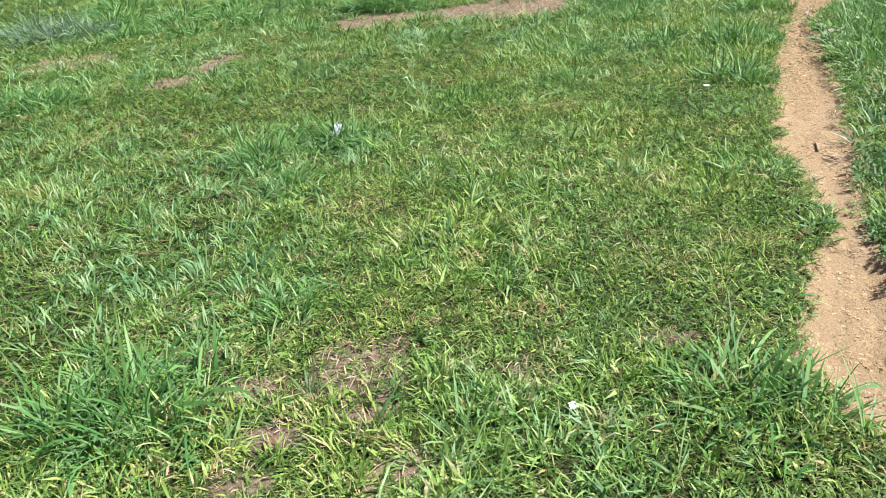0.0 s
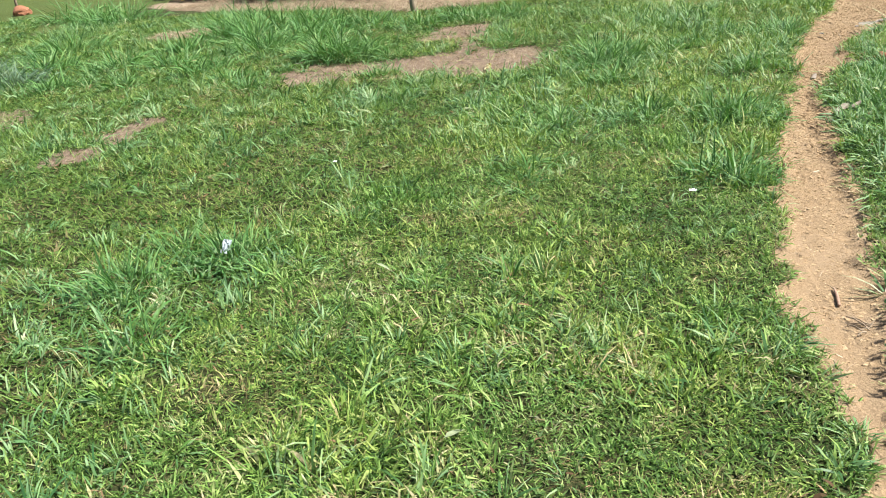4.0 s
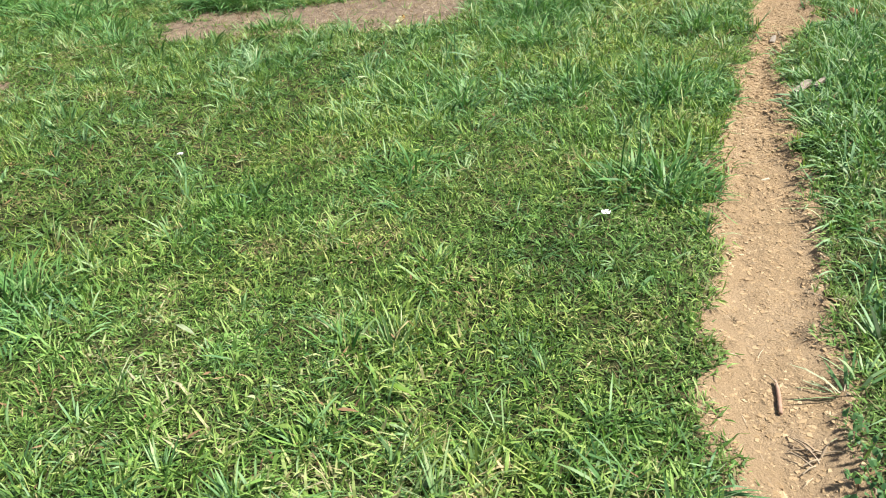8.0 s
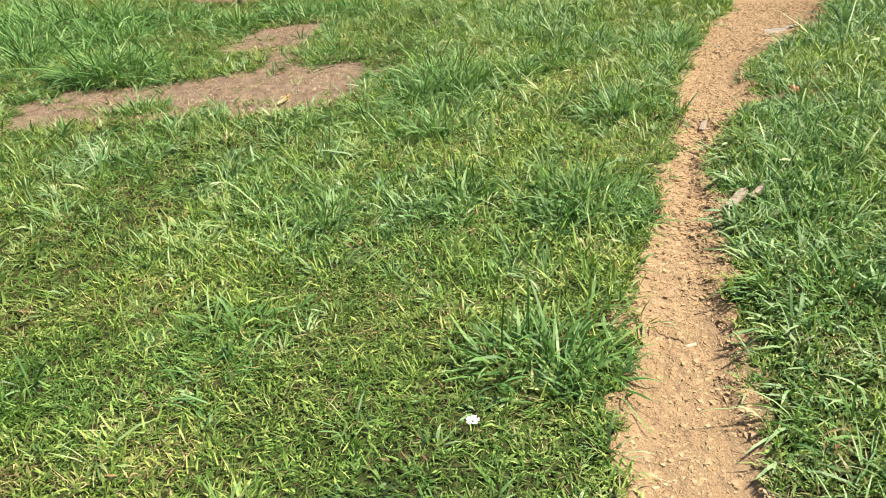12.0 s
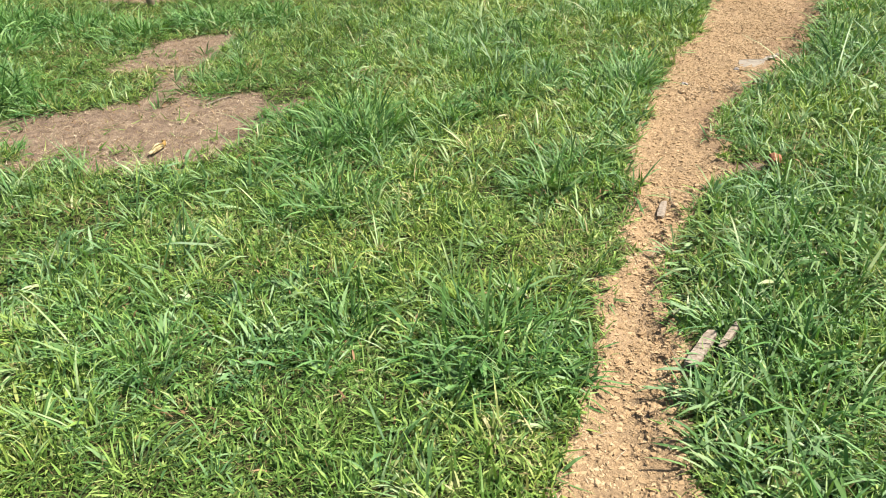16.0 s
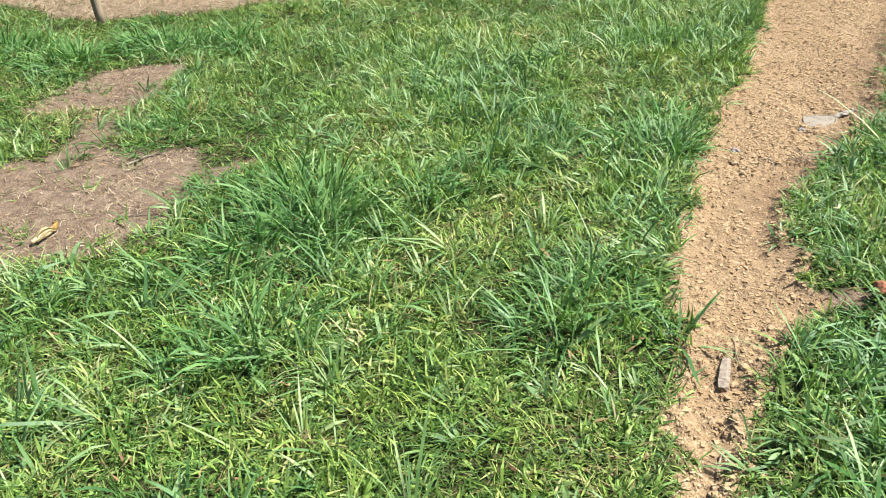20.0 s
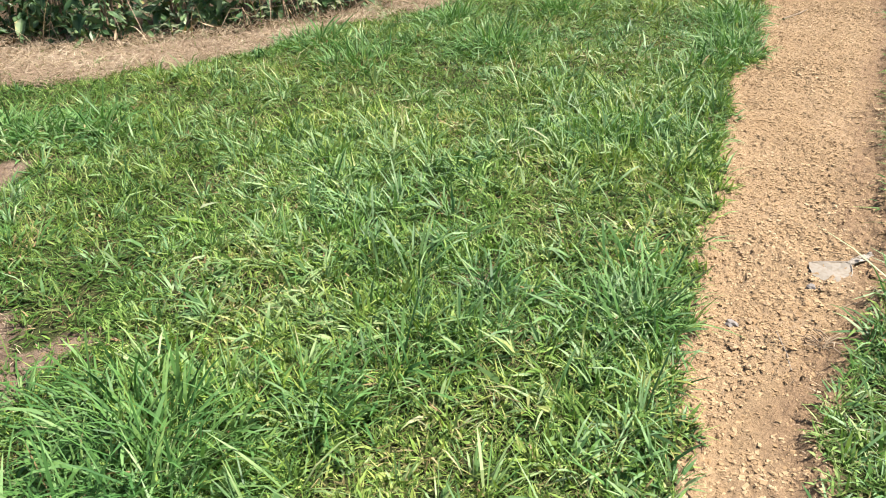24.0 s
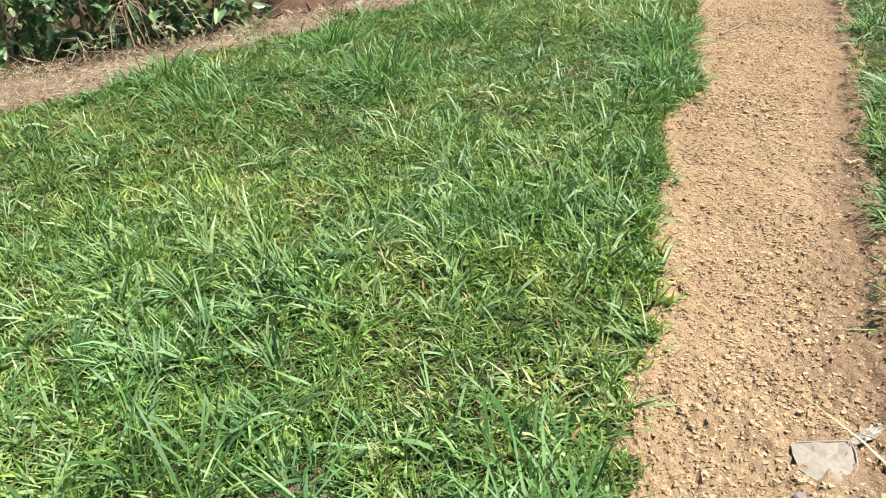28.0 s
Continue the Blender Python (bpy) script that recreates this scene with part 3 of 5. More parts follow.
def coarse(rng, label, x0, x1, y0, y1, per_m2, keep, wide, joints):
    """Coarse broad-bladed grass in small fans and rosettes over the finer turf."""
    n = int((x1 - x0) * (y1 - y0) * per_m2)
    cx, cy = rng.uniform(x0, x1, n), rng.uniform(y0, y1, n)
    later = smooth_step(4.8, 7.5, cy)
    lush = lushness(cx, cy)
    chance = (0.16 + 0.26 * later + (0.40 + 0.2 * later) * smooth_step(0.25, 0.8, lush)) * cover(cx, cy)
    some = keep(cx, cy) & (rng.random(n) < chance)
    cx, cy, later, lush = cx[some], cy[some], later[some], lush[some]
    each = 15
    vigour = np.repeat((0.055 + 0.030 * later + 0.025 * lush) * rng.gamma(9.0, 1 / 9.0, len(cx)), each)
    fan = np.repeat(np.where(rng.random(len(cx)) < 0.55, 0.75, 3.0), each)
    az = np.repeat(rng.uniform(0, 2 * np.pi, len(cx)), each) + rng.normal(0, 1, len(cx) * each) * fan
    cx, cy, later = np.repeat(cx, each), np.repeat(cy, each), np.repeat(later, each)
    n = len(cx)
    off = 0.032 * np.sqrt(rng.random(n))
    x, y = cx + off * np.cos(az), cy + off * np.sin(az)
    length = vigour * rng.gamma(8.0, 1 / 8.0, n)
    width = wide * (0.0060 + 0.0012 * later) * np.clip(rng.gamma(9.0, 1 / 9.0, n), 0.5, 1.8)
    verts, quads, tris = blades(rng, x, y, height(x, y) - 0.004, length, width, az, np.clip(rng.normal(0.78, 0.30, n), 0.05, 1.4), rng.uniform(0.1, 1.25, n), joints)
    tagged(new("coarse_grass", mesh_from("coarse_grass", verts, quads, tris, M_COARSE)), label, "grass", kind="stuff")


coarse(rng, "broad-bladed blue-green grass in small fans over the turf", -2.8, 6.0, 1.2, 11.2, 150, near_line, 0.95, 3)
coarse(rng, "coarse grass away from the footpath", -12.0, -1.8, 1.2, 16.5, 34, further, 1.7, 2)
coarse(rng, "coarse broad-bladed grass around the bare patches", -6.8, 7.6, 1.2, 14.6, 80, middle, 1.2, 2)


def undergrowth(rng, x0, x1, y0, y1, per_m2, keep, wide):
    """Short flat leaves and thatch that close the turf between the longer blades."""
    n = int((x1 - x0) * (y1 - y0) * per_m2)
    x, y = rng.uniform(x0, x1, n), rng.uniform(y0, y1, n)
    some = keep(x, y)
    x, y = x[some], y[some]
    some = rng.random(len(x)) < cover(x, y)
    x, y = x[some], y[some]
    n = len(x)
    verts, quads, tris = blades(rng, x, y, height(x, y) + 0.012 * rng.random(n), wide * rng.uniform(0.020, 0.042, n), wide * rng.uniform(0.006, 0.010, n), rng.uniform(0, 2 * np.pi, n), np.clip(rng.normal(1.3, 0.2, n), 0.5, 1.55), np.zeros(n), joints=1)
    tagged(new("undergrowth", mesh_from("undergrowth", verts, quads, tris, M_UNDER)), "low olive turf and thatch under the grass", "turf", kind="stuff")


undergrowth(rng, -2.8, 6.0, 1.2, 11.2, 5800, near_line, 1.1)
undergrowth(rng, -12.0, -1.8, 1.2, 16.5, 800, further, 2.4)
undergrowth(rng, -6.8, 7.6, 1.2, 14.6, 1700, middle, 2.0)


def sweeping(rng, label, n, x0, x1, y0, y1, keep, az, tall, wide, spread=0.75, lean=0.60):
    """Long broad blades that arch over in one direction, in loose bunches."""
    cx, cy = rng.uniform(x0, x1, n), rng.uniform(y0, y1, n)
    some = keep(cx, cy) & (rng.random(n) < cover(cx, cy))
    cx, cy = cx[some], cy[some]
    each = 11
    own = np.repeat(rng.normal(az, spread, len(cx)), each)
    vigour = np.repeat(tall * np.clip(rng.gamma(9.0, 1 / 9.0, len(cx)), 0.5, 1.4), each)
    cx, cy = np.repeat(cx, each), np.repeat(cy, each)
    m = len(cx)
    x, y = cx + rng.normal(0, 0.026, m), cy + rng.normal(0, 0.026, m)
    verts, quads, tris = blades(rng, x, y, height(x, y) - 0.004, vigour * rng.gamma(8.0, 1 / 8.0, m), wide * np.clip(rng.gamma(9.0, 1 / 9.0, m), 0.5, 1.8), own + rng.normal(0, 0.45, m), np.clip(rng.normal(lean, 0.28, m), 0.05, 1.3), rng.uniform(0.3, 1.5, m), 4)
    tagged(new("coarse_grass", mesh_from("coarse_grass", verts, quads, tris, M_COARSE)), label, "grass", kind="stuff")


def beside_right(x, y):
    out = x - np.interp(y, PATH_Y, PATH_R)
    return (out > 0.04) & (out < 1.15) & (value_noise(x, y, 0.45, 61) > 0.25 + 0.6 * smooth_step(6.9, 7.1, y))


def beside_left(x, y):
    out = np.interp(y, PATH_Y, PATH_L) - x
    return (out > 0.0) & (out < 2.6) & (value_noise(x, y, 0.38, 62) > 0.62)


sweeping(rng, "long lush broad-bladed grass leaning over the path's edge", 950, 1.7, 4.0, 4.3, 7.55, beside_right, 3.9, 0.088, 0.0080, 1.0, 0.68)
sweeping(rng, "patches of long broad-bladed grass in the lawn", 4800, 0.0, 5.0, 6.2, 12.2, beside_left, 3.3, 0.068, 0.0080, 1.4, 0.85)
sweeping(rng, "longer pale green grass at the lawn's near side", 650, -3.4, -0.7, 2.3, 5.2, lambda x, y: value_noise(x, y, 0.4, 63) > 0.3, 1.8, 0.066, 0.0060)


# loose dry blades and brown litter lying among the green
def scatter_flat(rng, name, label, x, y, length, width, mat, category, lift=0.012, lean=1.4, joints=2):
    n = len(x)
    az = rng.uniform(0, 2 * np.pi, n)
    verts, quads, tris = blades(rng, x, y, height(x, y) + lift * rng.random(n), length, width, az, np.clip(rng.normal(lean, 0.18, n), 0.3, 1.75), rng.uniform(-0.25, 0.25, n), joints)
    return tagged(new(name, mesh_from(name, verts, quads, tris, mat)), label, category, kind="stuff")


def sprinkle(rng, n, x0, x1, y0, y1, keep):
    x, y = rng.uniform(x0, x1, n), rng.uniform(y0, y1, n)
    some = keep(x, y)
    return x[some], y[some]


def build_litter():
    rng = np.random.RandomState(5)
    x, y = sprinkle(rng, 150000, -3.5, 6.0, 1.2, 13.5, lambda x, y: (path_inside(x, y) < 0) & (0.8 * value_noise(x, y, 0.14, 31) + 0.45 * rng.random(len(x)) + 0.4 * gaps(x, y) + 0.07 * smooth_step(2.0, 3.2, y) + 0.07 * smooth_step(5.0, 7.5, y) > 0.80))
    scatter_flat(rng, "dry_blades", "withered straw-coloured blades among the green grass", x, y, rng.uniform(0.018, 0.060, len(x)), rng.uniform(0.0022, 0.0042, len(x)), M_WITHER, "dead grass", 0.03, 1.2, 1)
    x, y = sprinkle(rng, 30000, -3.5, 6.0, 1.2, 13.5, lambda x, y: (path_inside(x, y) < 0.01) & (value_noise(x, y, 0.14, 32) + (0.9 * spots(x, y, THIN) + 0.6 * gaps(x, y)) * rng.random(len(x)) + 0.15 * rng.random(len(x)) > 0.82))
    scatter_flat(rng, "brown_litter", "brown dead leaf bits lying in the grass", x, y, rng.uniform(0.015, 0.045, len(x)), rng.uniform(0.004, 0.009, len(x)), M_LITTER, "leaf litter", 0.022, 1.3)
    # the bare soil's own crumbs of straw
    x, y = sprinkle(rng, 140000, -5.0, 1.2, 1.6, 11.4, lambda x, y: (np.maximum(bare_soil(x, y), np.maximum(spots(x, y, WORN), 0.7 * spots(x, y, THIN))) > 0.3) & (value_noise(x, y, 0.09, 34) + 0.5 * rng.random(len(x)) > 0.62))
    scatter_flat(rng, "straw_bits", "short straw bits strewn over the bare reddish soil", x, y, rng.uniform(0.010, 0.050, len(x)), rng.uniform(0.0020, 0.0046, len(x)), M_DRY, "straw", 0.006, 1.50)
    x, y = sprinkle(rng, 22000, 0.5, 6.4, 1.4, 13.0, lambda x, y: (path_inside(x, y) > -0.03) & (path_inside(x, y) < 0.02 + 0.45 * rng.random(len(x)) ** 2.0))
    scatter_flat(rng, "straw_bits", "thin dry straw bits along the sandy path", x, y, rng.uniform(0.015, 0.07, len(x)), rng.uniform(0.0012, 0.003, len(x)), M_DRY, "straw", 0.006, 1.5)
    x, y = sprinkle(rng, 220000, -7.0, 5.0, 11.6, 16.0, lambda x, y: (np.maximum(strip_inside(x, y) * hedge_side(x) - 0.1 * rng.random(len(x)), spots(x, y, [(-3.85, 12.1, 0.45, 0.30, 0)])) > 0.25) & (y < np.interp(x, STRIP_X, STRIP_FAR) + 0.25))
    scatter_flat(rng, "cut_straw", "pale tan cut straw lying in a strip before the shrubs", x, y, rng.uniform(0.03, 0.12, len(x)), rng.uniform(0.004, 0.009, len(x)), M_DRY, "straw", 0.05, 1.30, 1)


build_litter()


def lumps(rng, x, y, size, sink=0.25, full=False):
    """Small angular crumbs, pressed into the soil, uneven; the full ones have a worn top face."""
    n = len(x)
    shape = [[1, 0, -0.3], [0, 1, -0.3], [-1, 0, -0.3], [0, -1, -0.3]]
    shape += [[0.66, 0.25, 0.22], [-0.2, 0.68, 0.27], [-0.68, -0.2, 0.20], [0.2, -0.66, 0.25]] if full else [[0, 0, 0.42]]
    shape = np.array(shape, float)
    k = len(shape)
    v = shape[None] * (0.5 * size)[:, None, None] * rng.uniform(0.7, 1.3, (n, k, 1))
    v = v + rng.normal(0, 0.08, (n, k, 3)) * size[:, None, None] * np.array([1, 1, 0.5])
    v[..., 0] *= rng.uniform(1.0, 1.8, n)[:, None]
    t = rng.uniform(0, 2 * np.pi, n)
    c, s = np.cos(t)[:, None], np.sin(t)[:, None]
    u = np.stack([v[..., 0] * c - v[..., 1] * s, v[..., 0] * s + v[..., 1] * c, v[..., 2]], -1)
    u = u + np.stack([x, y, np.where(path_inside(x, y) > -0.03, path_top(x, y), height(x, y)) + size * (0.3 - sink)], 1)[:, None]
    first = (np.arange(n) * k)[:, None, None]
    quads, tris = np.zeros((0, 4), int), np.zeros((0, 3), int)
    if full:
        quads = (first + np.array([[0, 1, 5, 4], [1, 2, 6, 5], [2, 3, 7, 6], [3, 0, 4, 7], [4, 5, 6, 7]])).reshape(-1, 4)
    else:
        tris = (first + np.array([[0, 1, 4], [1, 2, 4], [2, 3, 4], [3, 0, 4]])).reshape(-1, 3)
    return u.reshape(-1, 3), quads, tris


def build_crumbs():
    rng = np.random.RandomState(8)

    def rough(x, y):
        worn = smooth_step(4.2, 6.0, y) * 0.7 + 0.32
        return (path_inside(x, y) > -0.02) & (np.hypot(x - 3.583, y - 8.755) > 0.085) & (rng.random(len(x)) > 0.88 * verge_band(x, y)) & (rng.random(len(x)) < worn * (0.55 + 0.8 * value_noise(x, y, 0.22, 33)))

    x, y = sprinkle(rng, 800000, 0.6, 6.8, 1.4, 13.3, rough)
    verts, quads, tris = lumps(rng, x, y, 0.005 + 0.008 * rng.random(len(x)) ** 1.6, 0.28)
    tagged(new("soil_crumbs", mesh_from("soil_crumbs", verts, quads, tris, M_CRUMB)), "loose tan soil crumbs and grit on the path", "grit", kind="stuff")
    x, y = sprinkle(rng, 720000, 0.7, 6.4, 1.4, 12.8, lambda x, y: rough(x, y) & (value_noise(x, y, 0.35, 35) + 0.6 * rng.random(len(x)) > 0.42))
    verts, quads, tris = lumps(rng, x, y, 0.0065 + 0.014 * rng.random(len(x)) ** 2.2, 0.35, True)
    tagged(new("soil_clods", mesh_from("soil_clods", verts, quads, tris, M_CRUMB)), "coarse tan soil clods covering the trodden path", "clods", kind="stuff")
    x, y = sprinkle(rng, 14000, -2.0, 1.0, 8.0, 11.2, lambda x, y: bare_soil(x, y) > 0.5)
    verts, quads, tris = lumps(rng, x, y, 0.004 + 0.010 * rng.random(len(x)) ** 3)
    tagged(new("soil_crumbs", mesh_from("soil_crumbs", verts, quads, tris, M_LITTER)), "brown soil crumbs on the bare patch", "grit", kind="stuff")


build_crumbs()


# ---------------------------------------------------------------- tufts
def ground_at(x, y):
    x, y = np.array([x]), np.array([y])
    return float(max(height(x, y)[0], path_top(x, y)[0]))


def tuft_mesh(rng, name, at, radius, tall, count, wide, mat, flat=0.0):
    """A tuft's blades, upright in the heart and arching outwards at the rim."""
    az = rng.uniform(0, 2 * np.pi, count)
    far = radius * rng.random(count) ** 0.6
    x, y = far * np.cos(az), far * np.sin(az)
    off = path_inside(x + at[0], y + at[1]) < -0.01
    x, y, az, far, count = x[off], y[off], az[off], far[off], int(off.sum())
    az = az + rng.normal(0, 1.0, count)
    length = tall * rng.gamma(8, 1 / 8.0, count) * (1.15 - 0.45 * far / radius)
    lean = np.clip(0.28 + flat + 0.6 * far / radius + rng.normal(0, 0.28, count), 0.02, 1.45)
    verts, quads, tris = blades(rng, x, y, np.full(count, -0.01), length, wide * np.clip(rng.gamma(9, 1 / 9.0, count), 0.5, 1.7), az, lean, rng.uniform(0.2, 1.5, count), joints=4, floor=False)
    verts[:, 2] = np.maximum(verts[:, 2], -0.01)
    return mesh_from(name, verts, quads, tris, mat)


def tuft(rng, x, y, radius, tall, label):
    low = tall <= 0.12
    silver = "silvery" in label
    far = 1.0 + 0.5 * float(smooth_step(9.0, 14.0, y - x))
    count = int(min(520, max(70, 5200 * radius * radius)) / far)
    ob = new("grass_tuft")
    ob.matrix_world = pose(x, y, ground_at(x, y))
    blade_mesh = tuft_mesh(rng, "foliage", (x, y), radius * 1.05, tall * 0.92, count, (0.0060 if low else 0.0072) * far, M_SILVER if silver else M_YELLOWING if "yellowing" in label else M_TALL, 0.25 if low else 0.10)
    dead_mesh = tuft_mesh(rng, "withered_clump", (x, y), radius * 0.9, tall * 0.6, max(8, count // (3 if "yellowing" in label else 12)), 0.0045, M_WITHER, 0.6)
    for data, words in ((blade_mesh, ""), (dead_mesh, "withered straw-coloured blades")):
        tagged(new(data.name.split(".")[0], data), words, kind="stuff").parent = ob
    return tagged(ob, label, "grass tuft", group="tufts of longer grass in the lawn")


TALL_START = [(-1.2, 1.92, 0.24, 0.2), (-1.08, 1.82, 0.18, 0.18), (-1.36, 1.88, 0.2, 0.18), (0.56, 1.87, 0.2, 0.17), (0.7, 1.76, 0.18, 0.14), (-0.85, 2.52, 0.17, 0.13), (-1.12, 3.78, 0.18, 0.17), (-1.34, 4.25, 0.2, 0.15), (-1.0, 4.55, 0.22, 0.15),
              (-1.3, 4.75, 0.2, 0.14), (1.32, 5.16, 0.17, 0.14), (-1.55, 9.62, 0.25, 0.26), (-1.0, 9.66, 0.2, 0.22), (-2.6, 10.9, 0.34, 0.27), (-2.2, 10.5, 0.26, 0.2), (-4.9, 10.4, 0.36, 0.26), (-2.2, 8.8, 0.26, 0.17), (-2.65, 9.6, 0.28, 0.18),
              (-3.2, 9.9, 0.32, 0.22), (-4.2, 9.2, 0.34, 0.2), (-1.95, 8.38, 0.24, 0.14), (-3.4, 10.9, 0.32, 0.22), (-1.02, 2.14, 0.16, 0.13), (-1.26, 2.12, 0.16, 0.14), (-3.6, 6.15, 0.32, 0.17), (-3.75, 6.3, 0.3, 0.17), (-2.72, 9.3, 0.28, 0.2),
              (-0.8, 8.42, 0.19, 0.13), (-0.66, 8.46, 0.14, 0.125), (-1.3, 9.5, 0.28, 0.36), (-1.18, 9.42, 0.22, 0.34), (-1.42, 9.46, 0.22, 0.3), (-0.72, 9.3, 0.2, 0.16), (-5.2, 11.6, 0.45, 0.36), (-3.9, 10.1, 0.34, 0.24), (-2.33, 10.4, 0.36, 0.3),
              (-3.4, 9.1, 0.24, 0.18), (-6.95, 15.6, 0.6, 0.5), (-5.7, 14.6, 0.6, 0.46), (-6.3, 14.9, 0.5, 0.4), (-1.4, 4.35, 0.24, 0.17), (-0.95, 4.6, 0.2, 0.15), (-3.92, 6.25, 0.34, 0.22)]
TALL_MIDDLE = [(1.46, 5.14, 0.22, 0.17), (1.54, 5.02, 0.13, 0.13), (2.66, 6.08, 0.2, 0.16), (2.38, 5.36, 0.2, 0.14), (2.18, 4.7, 0.18, 0.12), (2.52, 5.76, 0.2, 0.15), (2.62, 6.3, 0.2, 0.15), (2.88, 6.66, 0.2, 0.14), (3.0, 6.42, 0.24, 0.15),
               (1.7, 6.22, 0.22, 0.16), (1.8, 6.02, 0.18, 0.14), (1.33, 8.28, 0.28, 0.19), (1.12, 8.02, 0.26, 0.2), (1.24, 6.36, 0.16, 0.14), (0.46, 5.5, 0.2, 0.13), (1.74, 6.25, 0.24, 0.17), (0.65, 6.3, 0.22, 0.13),
               (1.0, 7.75, 0.2, 0.15), (2.77, 6.58, 0.22, 0.16), (2.6, 6.0, 0.2, 0.15), (1.34, 8.05, 0.24, 0.18)]
TALL_END = [(2.79, 8.66, 0.2, 0.17), (2.86, 8.6, 0.13, 0.14), (4.1, 8.78, 0.17, 0.2), (4.03, 8.52, 0.15, 0.2), (4.32, 9.15, 0.19, 0.2), (4.62, 9.6, 0.19, 0.2), (4.98, 10.1, 0.2, 0.2), (5.4, 10.7, 0.2, 0.2), (1.18, 7.32, 0.24, 0.18),
            (2.1, 7.36, 0.18, 0.13), (4.72, 12.2, 0.28, 0.2), (2.85, 13.0, 0.3, 0.19), (3.75, 13.1, 0.3, 0.2), (3.05, 12.1, 0.34, 0.16), (2.05, 12.1, 0.36, 0.16), (4.12, 11.18, 0.2, 0.16), (4.4, 11.44, 0.2, 0.15), (5.98, 11.8, 0.18, 0.15),
            (-0.6, 11.1, 0.36, 0.19), (0.2, 11.1, 0.3, 0.15), (1.78, 12.7, 0.28, 0.18), (-0.2, 11.3, 0.3, 0.17), (-1.1, 11.4, 0.3, 0.18), (0.5, 11.2, 0.26, 0.2), (0.0, 11.25, 0.3, 0.2), (2.25, 7.45, 0.2, 0.14), (2.74, 8.57, 0.2, 0.15),
            (1.31, 8.21, 0.26, 0.18), (2.0, 8.45, 0.2, 0.15), (1.19, 8.45, 0.22, 0.2), (1.77, 8.34, 0.18, 0.15), (2.87, 8.96, 0.18, 0.14), (3.0, 12.2, 0.4, 0.2), (4.49, 11.47, 0.24, 0.17), (4.88, 12.26, 0.26, 0.18)]
BAND = [(-3.4, 12.7, 0.4, 0.34), (-2.95, 12.4, 0.4, 0.36), (-2.5, 12.1, 0.4, 0.34), (-2.1, 11.9, 0.4, 0.30), (-1.75, 11.7, 0.36, 0.24), (-1.35, 11.6, 0.34, 0.20), (-2.7, 11.5, 0.36, 0.28), (-3.2, 11.7, 0.36, 0.28), (-2.0, 11.2, 0.34, 0.24), (-1.6, 10.9, 0.32, 0.22)]
SILVER_SPOTS = [(-5.1, 9.85, 0.42, 0.26), (-5.55, 10.0, 0.5, 0.30), (-5.85, 10.3, 0.45, 0.30), (-4.8, 9.6, 0.3, 0.2), (-5.35, 9.6, 0.36, 0.22)]
YELLOW_SPOTS = [(2.66, 8.16, 0.16, 0.10), (2.74, 8.25, 0.10, 0.09), (3.24, 7.62, 0.13, 0.08), (3.42, 7.92, 0.16, 0.09), (3.50, 8.20, 0.12, 0.08), (2.62, 8.02, 0.12, 0.08), (2.30, 8.30, 0.14, 0.08), (2.9, 9.9, 0.16, 0.08), (2.2, 9.3, 0.15, 0.08), (3.1, 11.0, 0.25, 0.10), (2.5, 10.6, 0.22, 0.09)]
LOW_SPOTS = [(0.88, 8.52, 0.20, 0.12), (0.98, 2.37, 0.08, 0.045), (0.92, 2.08, 0.08, 0.04), (0.88, 2.40, 0.12, 0.09), (-3.5, 6.2, 0.3, 0.12), (0.29, 4.18, 0.15, 0.10), (0.42, 5.25, 0.2, 0.10), (0.55, 3.42, 0.14, 0.10), (1.60, 6.10, 0.18, 0.12), (0.50, 9.62, 0.28, 0.12), (0.38, 9.38, 0.26, 0.12), (1.62, 7.52, 0.16, 0.11), (2.33, 7.28, 0.12, 0.10),
             (2.50, 7.82, 0.13, 0.10), (2.95, 8.78, 0.15, 0.11), (3.72, 8.50, 0.13, 0.13), (0.34, 6.65, 0.18, 0.11), (3.42, 7.25, 0.2, 0.11), (3.66, 8.24, 0.16, 0.10), (4.58, 9.78, 0.16, 0.11), (5.05, 10.46, 0.16, 0.12), (1.72, 9.15, 0.18, 0.11), (3.56, 10.0, 0.16, 0.11), (2.28, 8.58, 0.18, 0.12)]


def build_tufts():
    rng = np.random.RandomState(77)
    for some, label in ((TALL_START, "tall blue-green tuft of coarse grass"), (TALL_MIDDLE, "long arching tuft of grass beside the path"), (TALL_END, "dense bright green tuft of coarse grass"), (BAND, "tall arching grass along the straw strip"), (SILVER_SPOTS, "tall silvery blue-green clump of weeds"), (YELLOW_SPOTS, "low yellowing tuft of trodden grass"), (LOW_SPOTS, "low spreading tuft of lawn grass")):
        for x, y, radius, tall in some:
            tuft(rng, x, y, radius, tall, label)


build_tufts()


